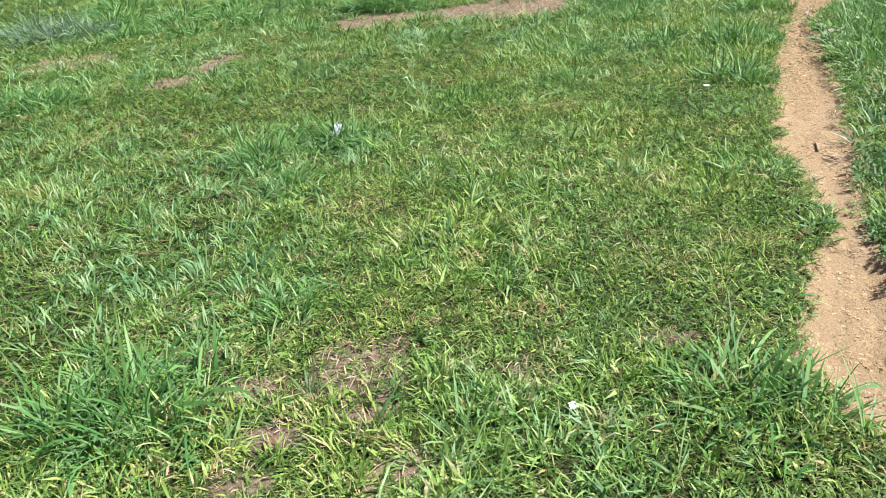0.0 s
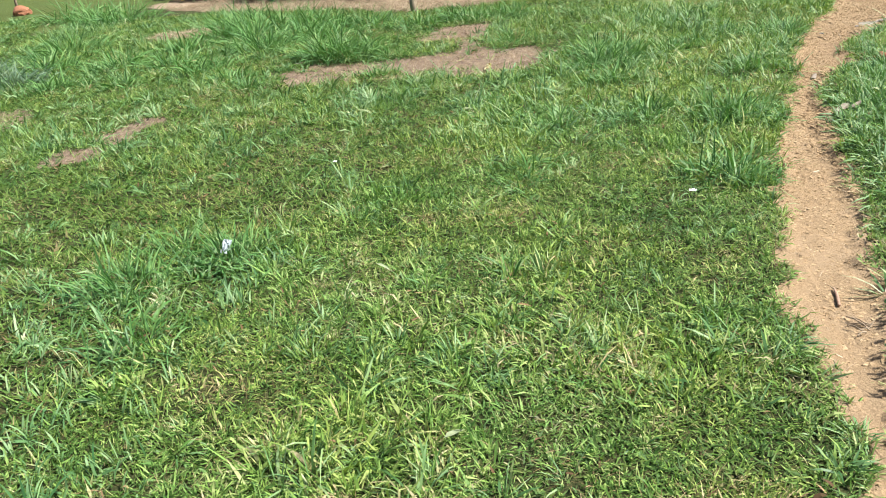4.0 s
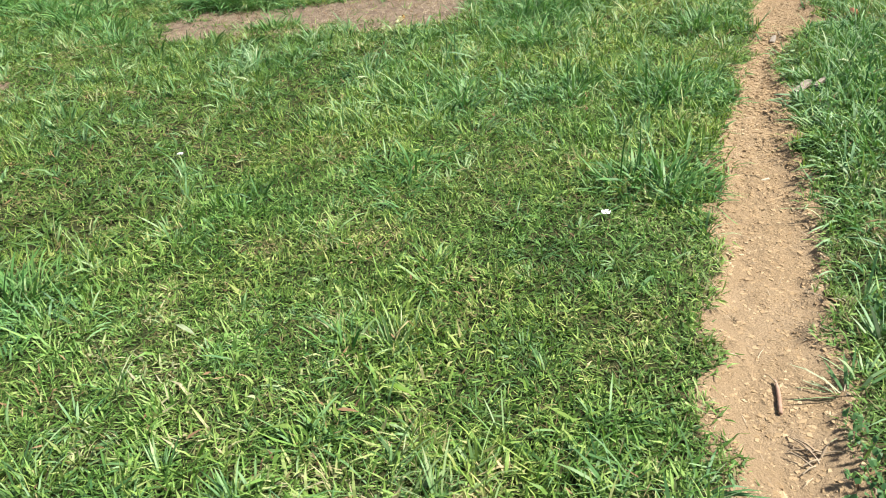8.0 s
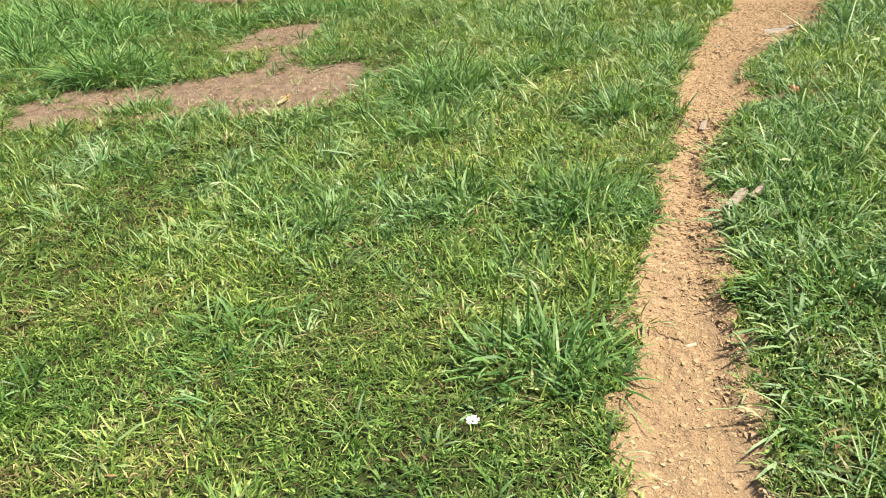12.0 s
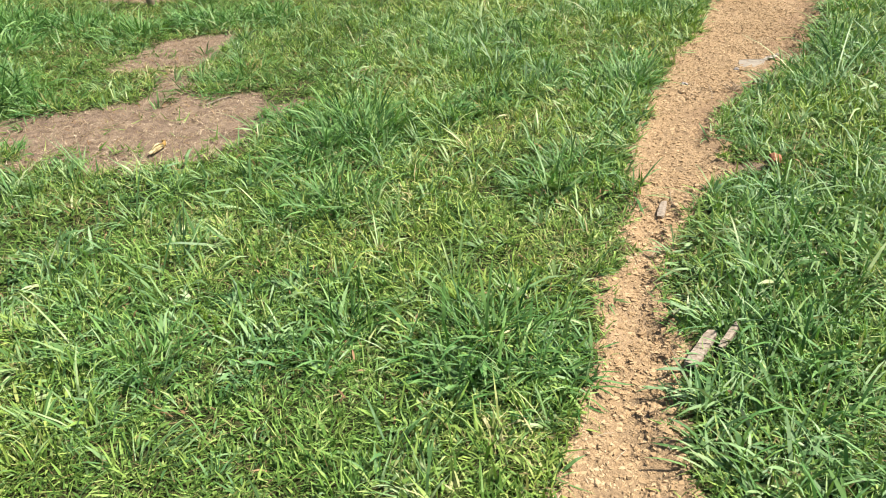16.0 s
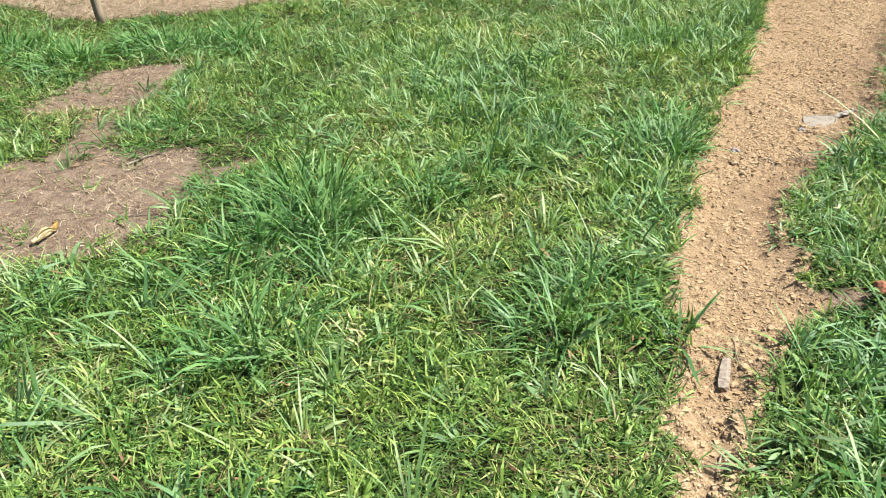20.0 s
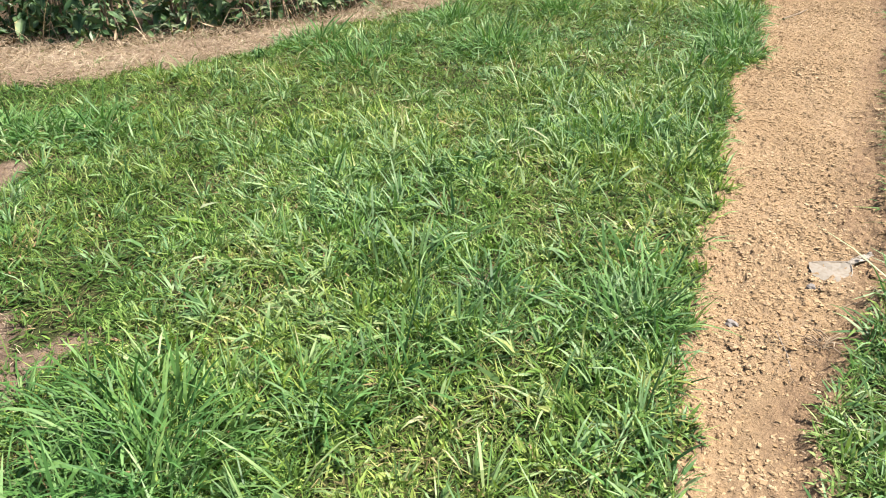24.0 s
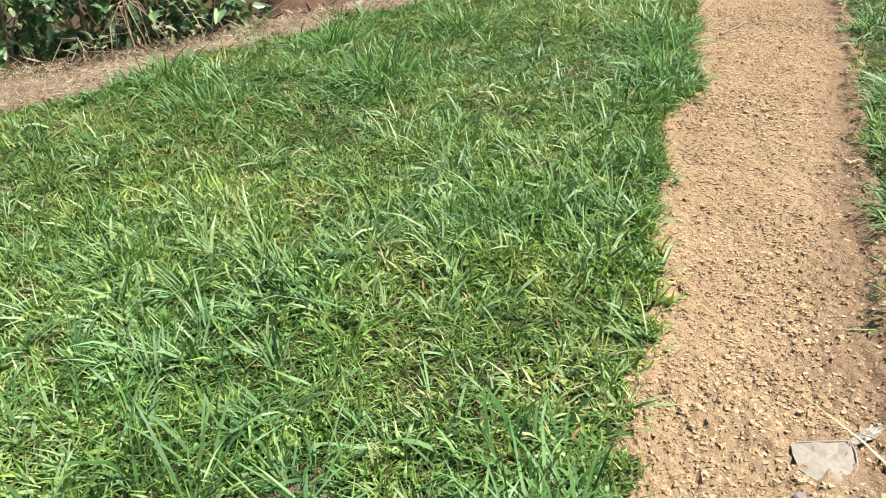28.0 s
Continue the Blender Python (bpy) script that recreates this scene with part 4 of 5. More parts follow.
# ---------------------------------------------------------------- shapes of the small things
def tube(points, radii, sides=8):
    """A round, tapering rod along the points."""
    bm = bmesh.new()
    rings = []
    points = [Vector(p) for p in points]
    for k, (p, r) in enumerate(zip(points, radii)):
        ahead = (points[min(k + 1, len(points) - 1)] - points[max(k - 1, 0)]).normalized()
        side = ahead.orthogonal().normalized()
        over = ahead.cross(side)
        rings.append([bm.verts.new(p + r * (side * math.cos(a) + over * math.sin(a))) for a in [2 * math.pi * i / sides for i in range(sides)]])
    for a, b in zip(rings, rings[1:]):
        for i in range(sides):
            bm.faces.new((a[i], a[(i + 1) % sides], b[(i + 1) % sides], b[i]))
    bm.faces.new(rings[0][::-1])
    bm.faces.new(rings[-1])
    bmesh.ops.recalc_face_normals(bm, faces=bm.faces)
    return bm


def lump(radius, squash, rough, seed, detail=2):
    """An uneven stone or clod."""
    bm = bmesh.new()
    bmesh.ops.create_icosphere(bm, subdivisions=detail, radius=1)
    for v in bm.verts:
        d = noise.noise(v.co * 1.6 + Vector((seed, 0, 0))) + 0.5 * noise.noise(v.co * 4 + Vector((0, seed, 0)))
        v.co = v.co * radius * (1 + rough * d)
        v.co.z *= squash
    return bm


def slat(length, width, thick, seed, taper=0.9):
    """A split, worn piece of board."""
    rnd = random.Random(seed)
    bm = bmesh.new()
    n = 7
    rings = []
    for k in range(n):
        u = k / (n - 1)
        w = width * (1 - (1 - taper) * u) * rnd.uniform(0.93, 1.05) * (0.8 if k in (0, n - 1) else 1)
        x = (u - 0.5) * length
        t = thick * rnd.uniform(0.85, 1.1)
        c = [(-0.5, 0), (-0.44, 0.9), (-0.1, 1.05), (0.40, 0.95), (0.5, 0.1)]
        rings.append([bm.verts.new((x + rnd.uniform(-1, 1) * (0.006 if k in (0, n - 1) else 0.001), w * a, t * b)) for a, b in c])
    for a, b in zip(rings, rings[1:]):
        for i in range(5):
            bm.faces.new((a[i], a[(i + 1) % 5], b[(i + 1) % 5], b[i]))
    bm.faces.new(rings[0][::-1])
    bm.faces.new(rings[-1])
    bmesh.ops.recalc_face_normals(bm, faces=bm.faces)
    return bm


def sheet(width, depth, crumple, seed, cut=None, nx=12, ny=12, thick=0.0012):
    """A creased sheet with a little thickness; cut keeps only part of its outline."""
    bm = bmesh.new()
    grid = {}
    for i in range(nx + 1):
        for j in range(ny + 1):
            u, v = i / nx - 0.5, j / ny - 0.5
            if cut and not cut(u, v):
                continue
            p = Vector((u * 5 + seed, v * 5, seed))
            z = crumple * (noise.noise(p) + 0.6 * abs(noise.noise(p * 2.1)))
            grid[i, j] = bm.verts.new((u * width + crumple * 0.5 * noise.noise(p + Vector((9, 0, 0))), v * depth + crumple * 0.5 * noise.noise(p + Vector((0, 9, 0))), z))
    for i in range(nx):
        for j in range(ny):
            keys = [(i, j), (i + 1, j), (i + 1, j + 1), (i, j + 1)]
            if all(k in grid for k in keys):
                bm.faces.new([grid[k] for k in keys])
    loose = [v for v in bm.verts if not v.link_faces]
    bmesh.ops.delete(bm, geom=loose, context="VERTS")
    bmesh.ops.solidify(bm, geom=bm.faces[:], thickness=thick)
    return bm


def plate(outline, thick):
    """A thin flat shard with the given rounded outline, a little bowed."""
    bm = bmesh.new()
    top = bm.faces.new([bm.verts.new((x, y, thick)) for x, y in outline])
    bmesh.ops.poke(bm, faces=[top])
    bmesh.ops.subdivide_edges(bm, edges=bm.edges[:], cuts=1)
    for v in bm.verts:
        v.co.z += 0.004 * noise.noise(v.co * 30) 
    bmesh.ops.solidify(bm, geom=bm.faces[:], thickness=thick)
    return bm


def place(ob, x, y, lift=0.0, turn=0.0, tilt=0.0, roll=0.0):
    ob.matrix_world = pose(x, y, ground_at(x, y) + lift, tilt, roll, turn)
    return ob


def thing(name, label, category, group=""):
    return tagged(new(name), label, category, group)


# ---------------------------------------------------------------- things on the lawn and the path
def build_small_things():
    # crumpled white wrapper in the long grass
    place(tagged(part("paper_scrap", sheet(0.068, 0.042, 0.006, 2.0), M_PAPER), "crumpled white paper scrap caught in long grass", "paper scrap"), -0.985, 4.565, 0.07, 70, 10, -48)
    # white blossom
    flower = thing("white_flower", "small white fallen flower lying on grass", "flower")
    place(flower, 1.19, 4.84, 0.045)
    for k in range(5):
        petal = part("petal", sheet(0.022, 0.020, 0.004, 3.0 + k, lambda u, v: (u * 1.0) ** 2 + v ** 2 < 0.25, 6, 6, 0.0006), M_PETAL, flower)
        petal.matrix_local = pose(0.011 * math.cos(k * 1.26), 0.011 * math.sin(k * 1.26), 0.004, 0, -22, math.degrees(k * 1.26))
    place(tagged(part("fallen_petal", sheet(0.045, 0.016, 0.007, 5.5, lambda u, v: u ** 2 + v ** 2 < 0.25, 8, 6, 0.0008), M_PETAL), "curled white petal lying on the grass", "petal"), -0.70, 5.83, 0.035, 20, 10)
    place(tagged(part("fallen_petal", sheet(0.024, 0.021, 0.008, 7.5, None, 6, 6), M_PETAL), "small white crumpled petal in the grass", "petal"), 0.123, 1.825, 0.032, 20, 15)

    # peeled stick with broken side twigs
    stick = thing("stick", "short reddish peeled stick lying on the sandy path", "stick")
    place(stick, 1.49, 3.88, 0.004, 76)
    stick.scale = (0.85, 0.75, 0.75)
    part("stem", tube([(-0.085, 0.001, 0.004), (-0.04, 0.0, 0.005), (0.0, -0.001, 0.005), (0.04, 0.001, 0.005), (0.075, 0.005, 0.004)], [0.0075, 0.008, 0.0078, 0.007, 0.004], 9), M_STICK, stick, smooth=True)
    part("twig", tube([(0.055, 0.003, 0.008), (0.085, 0.022, 0.010), (0.10, 0.040, 0.006)], [0.003, 0.0022, 0.001], 6), M_TWIG, stick, "thin broken side twig")

    # dead grass bunch at the path's side
    bunch = thing("straw_bunch", "bunch of dead pale straw on the path's edge", "straw")
    place(bunch, 1.50, 3.64, 0.008, 20)
    rnd = random.Random(4)
    for k in range(11):
        a, l = rnd.uniform(0, 6.28), rnd.uniform(0.035, 0.075)
        p = Vector((rnd.uniform(-0.03, 0.03), rnd.uniform(-0.02, 0.02), 0.004))
        q = p + Vector((math.cos(a) * l, math.sin(a) * l, rnd.uniform(0, 0.012)))
        part("straw", tube([p, (p + q) / 2 + Vector((0, 0, 0.006)), q], [0.0026, 0.0024, 0.0014], 5), M_DRY, bunch)

    # chip of pale wood
    place(tagged(part("wood_chip", slat(0.032, 0.012, 0.005, 3), M_CHIP), "pale wood chip lying on the sandy path", "wood chip"), 1.885, 5.20, 0.002, 18)
    # two old slats half under the grass
    for at, turn, size, seed in (((2.330, 6.060), 51, (0.185, 0.044, 0.014), 11), ((2.430, 6.105), 49, (0.14, 0.024, 0.014), 12)):
        place(tagged(part("wooden_board", slat(*size, seed), M_GREYWOOD), "weathered grey-brown wood slat half under grass", "wood slat", "old slats beside the path"), *at, 0.024, turn, 4)
    place(tagged(part("wood_piece", slat(0.135, 0.034, 0.016, 14), M_GREYWOOD), "short weathered wood piece lying on the path", "wood piece"), 2.515, 7.03, 0.004, 66)

    # red clod
    place(tagged(part("clay_lump", lump(0.028, 0.8, 0.38, 4.0, 3), M_RED), "broken red clay lump in the grass", "clay lump"), 3.075, 7.285, 0.028, 20)

    # dusty plastic scrap, half in the soil, with its torn crumpled end
    scrap = thing("plastic_scrap", "dusty pale plastic scrap half buried in the path", "plastic scrap")
    place(scrap, 3.580, 8.752, 0.006, 0, 2, -2)
    part("sheet", plate([(-0.050, 0.068), (-0.020, 0.058), (0.030, 0.044), (0.082, 0.030), (0.074, 0.000), (0.056, -0.034), (0.040, -0.056), (0.010, -0.076), (-0.022, -0.084), (-0.050, -0.066), (-0.070, -0.036), (-0.078, -0.010), (-0.066, 0.034)], 0.0015), M_SCRAP, scrap)
    part("torn_end", sheet(0.10, 0.034, 0.010, 9.0, lambda u, v: abs(v) < 0.5 - 0.3 * abs(u), 14, 10, 0.0015), M_TORN, scrap, "whitish crumpled torn end").matrix_local = pose(0.122, 0.030, 0.010, 10, -6, 8)
    for rim in ([(-0.050, 0.068, 0.003), (-0.020, 0.060, 0.005), (0.030, 0.045, 0.005), (0.082, 0.031, 0.004)], [(0.082, 0.030, 0.004), (0.070, -0.006, 0.006), (0.054, -0.036, 0.005), (0.040, -0.056, 0.003)]):
        part("rim", tube(rim, [0.0010, 0.0018, 0.0018, 0.0012], 6), M_TORN, scrap, "pale folded rim")
    place(tagged(part("straw_stalk", tube([(-0.10, 0.02, 0.03), (-0.02, 0.012, 0.034), (0.08, 0.0, 0.022), (0.17, -0.02, 0.006)], [0.0012, 0.0014, 0.0014, 0.001], 5), M_DRY), "dry grass stem lying across a plastic scrap", "grass stem"), 3.68, 8.77, 0.0, -34)

    # stones
    rnd = random.Random(12)
    place(tagged(part("pebble", lump(0.017, 0.6, 0.5, 6.0), M_GREY), "grey pebble on the sandy path", "pebble", "pebbles on the path"), 3.45, 8.66, 0.006)
    for x, y, r in ((3.26, 8.60, 0.014), (3.16, 8.52, 0.017), (2.92, 7.52, 0.02), (2.98, 7.40, 0.016), (2.80, 7.45, 0.014), (2.72, 7.22, 0.015), (2.32, 6.35, 0.012), (2.60, 7.18, 0.018), (3.34, 8.95, 0.013), (3.12, 8.42, 0.018), (3.30, 8.44, 0.014), (2.88, 7.20, 0.016), (3.05, 8.30, 0.015), (3.22, 9.02, 0.012), (2.86, 7.86, 0.014), (3.42, 9.24, 0.012), (3.02, 8.86, 0.013), (3.59, 9.28, 0.014), (3.57, 9.19, 0.014), (3.46, 8.99, 0.016), (3.35, 9.01, 0.018), (3.26, 8.60, 0.012), (3.04, 8.54, 0.012), (3.05, 8.40, 0.018), (3.48, 8.64, 0.016), (2.66, 7.23, 0.014), (2.65, 7.13, 0.014), (2.57, 7.04, 0.018), (2.68, 7.16, 0.018), (2.74, 7.20, 0.018), (2.42, 6.85, 0.014), (2.47, 6.84, 0.014)):
        place(tagged(part("pebble", lump(r * 0.72, 0.6, 0.6, rnd.uniform(0, 50)), M_PEBBLE), "tan pebble on the sandy path", "pebble", "pebbles on the path"), x, y, r * 0.15, rnd.uniform(0, 360))

    place(tagged(part("pebble", lump(0.020, 0.55, 0.5, 16.0), M_GREY), "grey pebble on the sandy path", "pebble", "pebbles on the path"), 3.10, 8.52, 0.005)
    for stalk in (((2.59, 7.16), (2.57, 7.09), (2.56, 7.03)), ((2.37, 6.68), (2.40, 6.73), (2.44, 6.76)), ((3.27, 9.10), (3.29, 9.08), (3.32, 9.07))):
        pts = [(x, y, ground_at(x, y) + 0.004 + 0.008 * (k == 1)) for k, (x, y) in enumerate(stalk)]
        tagged(part("straw_stalk", tube(pts, [0.0028, 0.0026, 0.0016], 6), M_DRY), "bent dry straw stalk lying on the path", "grass stem", "straw stalks on the path")
    heap = thing("straw_bunch", "small bunch of bleached straw on the path", "straw")
    place(heap, 3.32, 8.35, 0.006, 40)
    for k in range(16):
        a, l = rnd.uniform(0, 6.28), rnd.uniform(0.03, 0.07)
        p = Vector((rnd.uniform(-0.035, 0.035), rnd.uniform(-0.025, 0.025), 0.003))
        q = p + Vector((math.cos(a) * l, math.sin(a) * l, rnd.uniform(0.004, 0.020)))
        part("straw", tube([p, (p + q) / 2 + Vector((0, 0, 0.008)), q], [0.0022, 0.0020, 0.0012], 5), M_DRY, heap)

    # banana peel on the bare patch
    peel = thing("banana_peel", "withered yellow banana peel on bare soil", "banana peel")
    place(peel, 0.225, 8.30, 0.010, 62)
    peel.scale = (1.15, 0.7, 1.0)
    for k, (turn, bend) in enumerate(((-16, 0.02), (4, 0.032), (22, 0.016))):
        strip = bmesh.new()
        rows = []
        for i in range(9):
            u = i / 8
            w = 0.018 * (0.35 + 0.65 * math.sin(math.pi * min(1.0, 0.25 + u * 0.75)))
            rows.append([strip.verts.new((-0.10 * u + 0.03, w * s, bend * math.sin(math.pi * u) + 0.004 + 0.006 * (1 - abs(s)))) for s in (-1, 0, 1)])
        for a, b in zip(rows, rows[1:]):
            for i in range(2):
                strip.faces.new((a[i], a[i + 1], b[i + 1], b[i]))
        bmesh.ops.solidify(strip, geom=strip.faces[:], thickness=0.003)
        part("peel_strip", strip, M_PEEL, peel, smooth=True).matrix_local = pose(0, 0, 0.001 * k, 0, 0, turn)
    part("pulp_side", tube([(-0.075, 0.0, 0.010), (-0.045, -0.004, 0.013), (-0.010, -0.004, 0.015), (0.025, 0.002, 0.014)], [0.009, 0.013, 0.015, 0.011], 10), M_PEEL, peel, "cream inner side", smooth=True)
    part("stalk", tube([(0.015, 0.0, 0.012), (0.035, 0.006, 0.018), (0.045, 0.016, 0.026), (0.036, 0.026, 0.032)], [0.014, 0.013, 0.009, 0.005], 9), M_PEEL_DARK, peel, "dark dried stalk end", smooth=True)

    # twigs
    for pts, r, label in (([(0.33, 9.02), (0.40, 9.10), (0.47, 9.13)], 0.007, "pale dry twig on the bare soil"), ([(5.22, 12.22), (5.38, 12.30), (5.52, 12.42)], 0.009, "dark dry twig across the path"), ([(-1.72, 9.30), (-1.62, 9.34), (-1.50, 9.33)], 0.006, "pale dry twig on the bare soil"), ([(3.16, 8.25), (3.19, 8.33), (3.21, 8.44)], 0.003, "pale dry twig lying on the path")):
        tagged(part("twig", tube([(x, y, ground_at(x, y) + r * (0.9 + 0.6 * (k == 1))) for k, (x, y) in enumerate(pts)], [r, r * 0.8, r * 0.4], 7), M_BARK if r > 0.008 else M_GREYWOOD), label, "twig")


build_small_things()


def leaf_bm(length, width, fold=0.25):
    """A pointed leaf, folded along its rib and drooping at the tip."""
    bm = bmesh.new()
    rib = [bm.verts.new((length * u, 0, -0.25 * length * u * u)) for u in (0, 0.3, 0.65, 1.0)]
    for s in (1, -1):
        rim = [bm.verts.new((length * u, s * width * 0.5 * w, fold * width * w * 0.5 - 0.25 * length * u * u)) for u, w in ((0.28, 1.0), (0.66, 0.78))]
        for f in ((rib[0], rib[1], rim[0]), (rib[1], rib[2], rim[1], rim[0]), (rib[2], rib[3], rim[1])):
            bm.faces.new(f if s > 0 else f[::-1])
    return bm


def build_leaves():
    rnd = random.Random(31)
    tan, pale = "dry tan leaf lying in the grass", "pale grey-green leaf lying on the grass"
    for x, y, length, mat, label in ((2.12, 7.70, 0.06, M_WITHER, tan), (2.11, 6.82, 0.05, M_WITHER, tan), (3.01, 8.63, 0.06, M_WITHER, tan), (1.53, 8.62, 0.04, M_WITHER, tan), (0.33, 3.84, 0.06, M_LITTER, tan), (-0.05, 3.76, 0.06, M_LITTER, tan),
                                     (1.26, 9.74, 0.13, M_PALE, pale), (-0.26, 4.33, 0.08, M_PALE, pale), (1.81, 6.50, 0.10, M_PALE, pale), (1.17, 9.66, 0.13, M_SPRIG, pale), (0.46, 3.94, 0.09, M_SPRIG, pale), (2.30, 6.22, 0.09, M_PALE, pale), (0.10, 3.08, 0.08, M_PALE, pale)):
        place(tagged(part("fallen_leaf", leaf_bm(length, length * 0.26), mat), label, "leaf", "fallen leaves on the lawn"), x, y, 0.050 if path_inside(np.array([x]), np.array([y]))[0] < 0 else 0.006, rnd.uniform(-60, 60), rnd.uniform(-15, 15), rnd.uniform(-5, 10))


build_leaves()


def build_weeds():
    """Feathery sprigs standing in the lawn, and a verge of small round leaves."""
    rng = np.random.RandomState(19)
    for x, y, tall in ((1.36, 8.50, 0.13), (1.60, 8.34, 0.12), (1.66, 8.40, 0.10), (1.42, 8.62, 0.09), (1.30, 8.72, 0.10), (0.86, 6.42, 0.10), (0.80, 6.52, 0.08)):
        weed = thing("weed_sprig", "bright yellow-green feathery weed sprig in the grass", "weed", "feathery weeds in the lawn")
        place(weed, x, y, 0.0, rng.uniform(0, 360), rng.uniform(-8, 8))
        part("stem", tube([(0, 0, -0.01), (0.004, 0.002, tall * 0.5), (0.008, -0.003, tall)], [0.0016, 0.0014, 0.0007], 5), M_SPRIG, weed)
        n = 90
        z = tall * rng.uniform(0.12, 1.0, n)
        verts, quads, tris = blades(rng, 0.008 * z / tall, np.zeros(n), z, 0.030 * (1.15 - 0.7 * z / tall) * rng.uniform(0.6, 1.2, n), np.full(n, 0.0028), rng.uniform(0, 2 * np.pi, n), rng.uniform(0.6, 1.2, n), rng.uniform(-0.3, 0.3, n), floor=False)
        leaves = tagged(new("leaf_spray", mesh_from("leaf_spray", verts, quads, tris, M_SPRIG)), kind="stuff")
        leaves.parent = weed
    x, y = sprinkle(rng, 22000, 1.0, 3.0, 1.8, 4.35, lambda x, y: (path_inside(x, y) < 0.01) & (x > np.interp(y, PATH_Y, PATH_R) - 0.03) & (x < np.interp(y, PATH_Y, PATH_R) + 0.8) & (value_noise(x, y, 0.3, 37) > 0.38))
    n = len(x)
    verts, quads, tris = blades(rng, x, y, height(x, y) + 0.015 + 0.03 * rng.random(n), rng.uniform(0.012, 0.024, n), rng.uniform(0.009, 0.015, n), rng.uniform(0, 2 * np.pi, n), np.clip(rng.normal(1.25, 0.3, n), 0.4, 1.7), rng.uniform(-0.2, 0.3, n))
    tagged(new("low_weeds", mesh_from("low_weeds", verts, quads, tris, M_CLOVER)), "small dark round weed leaves beside the path", "weeds", kind="stuff")


build_weeds()


# ---------------------------------------------------------------- the post, the shrubs and the bank beyond the straw
def build_post(x, y, curve, thick, label):
    """A crooked pole along (sideways, height) points, with a knot and a side stub."""
    post = thing("wooden_post", label, "post")
    place(post, x, y, -0.05)
    pts = [(a, 0.3 * a, z + 0.05) for a, z in curve]
    radii = [thick * (1.15 - 0.35 * k / (len(pts) - 1)) * (1 + 0.06 * math.sin(2.3 * k)) for k in range(len(pts))]
    part("pole", tube(pts, radii, 12), M_BARK, post, smooth=True)
    part("knot", lump(thick * 0.6, 0.9, 0.3, 3.0), M_BARK, post).matrix_local = pose(pts[3][0] + thick * 0.6, pts[3][1] - thick * 0.4, pts[3][2])
    return post


build_post(-0.76, 12.17, [(0.01, -0.05), (0.0, 0.10), (-0.005, 0.24), (-0.01, 0.36), (0.008, 0.45), (-0.012, 0.57), (-0.055, 0.66), (-0.10, 0.78), (-0.14, 1.0), (-0.22, 1.35)], 0.034, "crooked weathered wooden post at the lawn's edge")
build_post(-9.4, 17.9, [(0.0, -0.05), (0.01, 0.3), (0.0, 0.6), (0.02, 0.8), (0.015, 1.0)], 0.025, "thin wooden stake in the far grass")
place(tagged(part("clay_lump", lump(0.17, 0.7, 0.3, 9.0, 3), M_RED), "reddish clay lump beside a far stake", "clay lump"), -9.15, 17.6, 0.06)


def leaf_data(name, length, width):
    bm = leaf_bm(length, width)
    data = bpy.data.meshes.new(name)
    bm.to_mesh(data)
    bm.free()
    data.materials.append(M_BUSH_LEAF)
    return data


LEAVES = [leaf_data("leaf", 0.15, 0.065), leaf_data("leaf", 0.11, 0.055), leaf_data("leaf", 0.19, 0.05), leaf_data("leaf", 0.20, 0.09)]


def foliage_mesh(rng, count, wide, tall, low=0.05):
    """A shrub's small leaves in one mesh, in loose sprays with gaps between."""
    sprays = count // 9
    a, r = rng.uniform(0, 2 * np.pi, sprays), wide * np.sqrt(rng.random(sprays))
    centre = np.stack([r * np.cos(a), r * np.sin(a), low + (tall - low) * rng.random(sprays)], 1)
    at = np.repeat(centre, 9, 0) + rng.normal(0, 0.055, (sprays * 9, 3))
    n = len(at)
    az, dip, roll = rng.uniform(0, 2 * np.pi, n), rng.normal(-0.25, 0.5, n), rng.normal(0, 0.7, n)
    length = rng.uniform(0.06, 0.15, n)
    ahead = np.stack([np.cos(az) * np.cos(dip), np.sin(az) * np.cos(dip), np.sin(dip)], 1)
    side = np.stack([-np.sin(az) * np.cos(roll), np.cos(az) * np.cos(roll), np.sin(roll)], 1) * (length * rng.uniform(0.18, 0.28, n))[:, None]
    ahead = ahead * length[:, None]
    sag = np.array([0, 0, -1.0]) * (length * 0.15)[:, None]
    rows = [at, at + 0.35 * ahead + side, at + 0.38 * ahead + 0.4 * sag, at + 0.35 * ahead - side, at + 0.75 * ahead + 0.7 * side + 0.5 * sag, at + 0.75 * ahead - 0.7 * side + 0.5 * sag, at + ahead + sag]
    first = (np.arange(n) * 7)[:, None]
    verts = np.stack(rows, 1).reshape(-1, 3)
    verts[:, 2] = np.maximum(verts[:, 2], 0.01)
    quads = np.concatenate([first + np.array([2, 1, 4, 6]), first + np.array([2, 6, 5, 3])])
    tris = np.concatenate([first + np.array([0, 1, 2]), first + np.array([0, 2, 3])])
    return mesh_from("foliage", verts, quads, tris, M_BUSH)


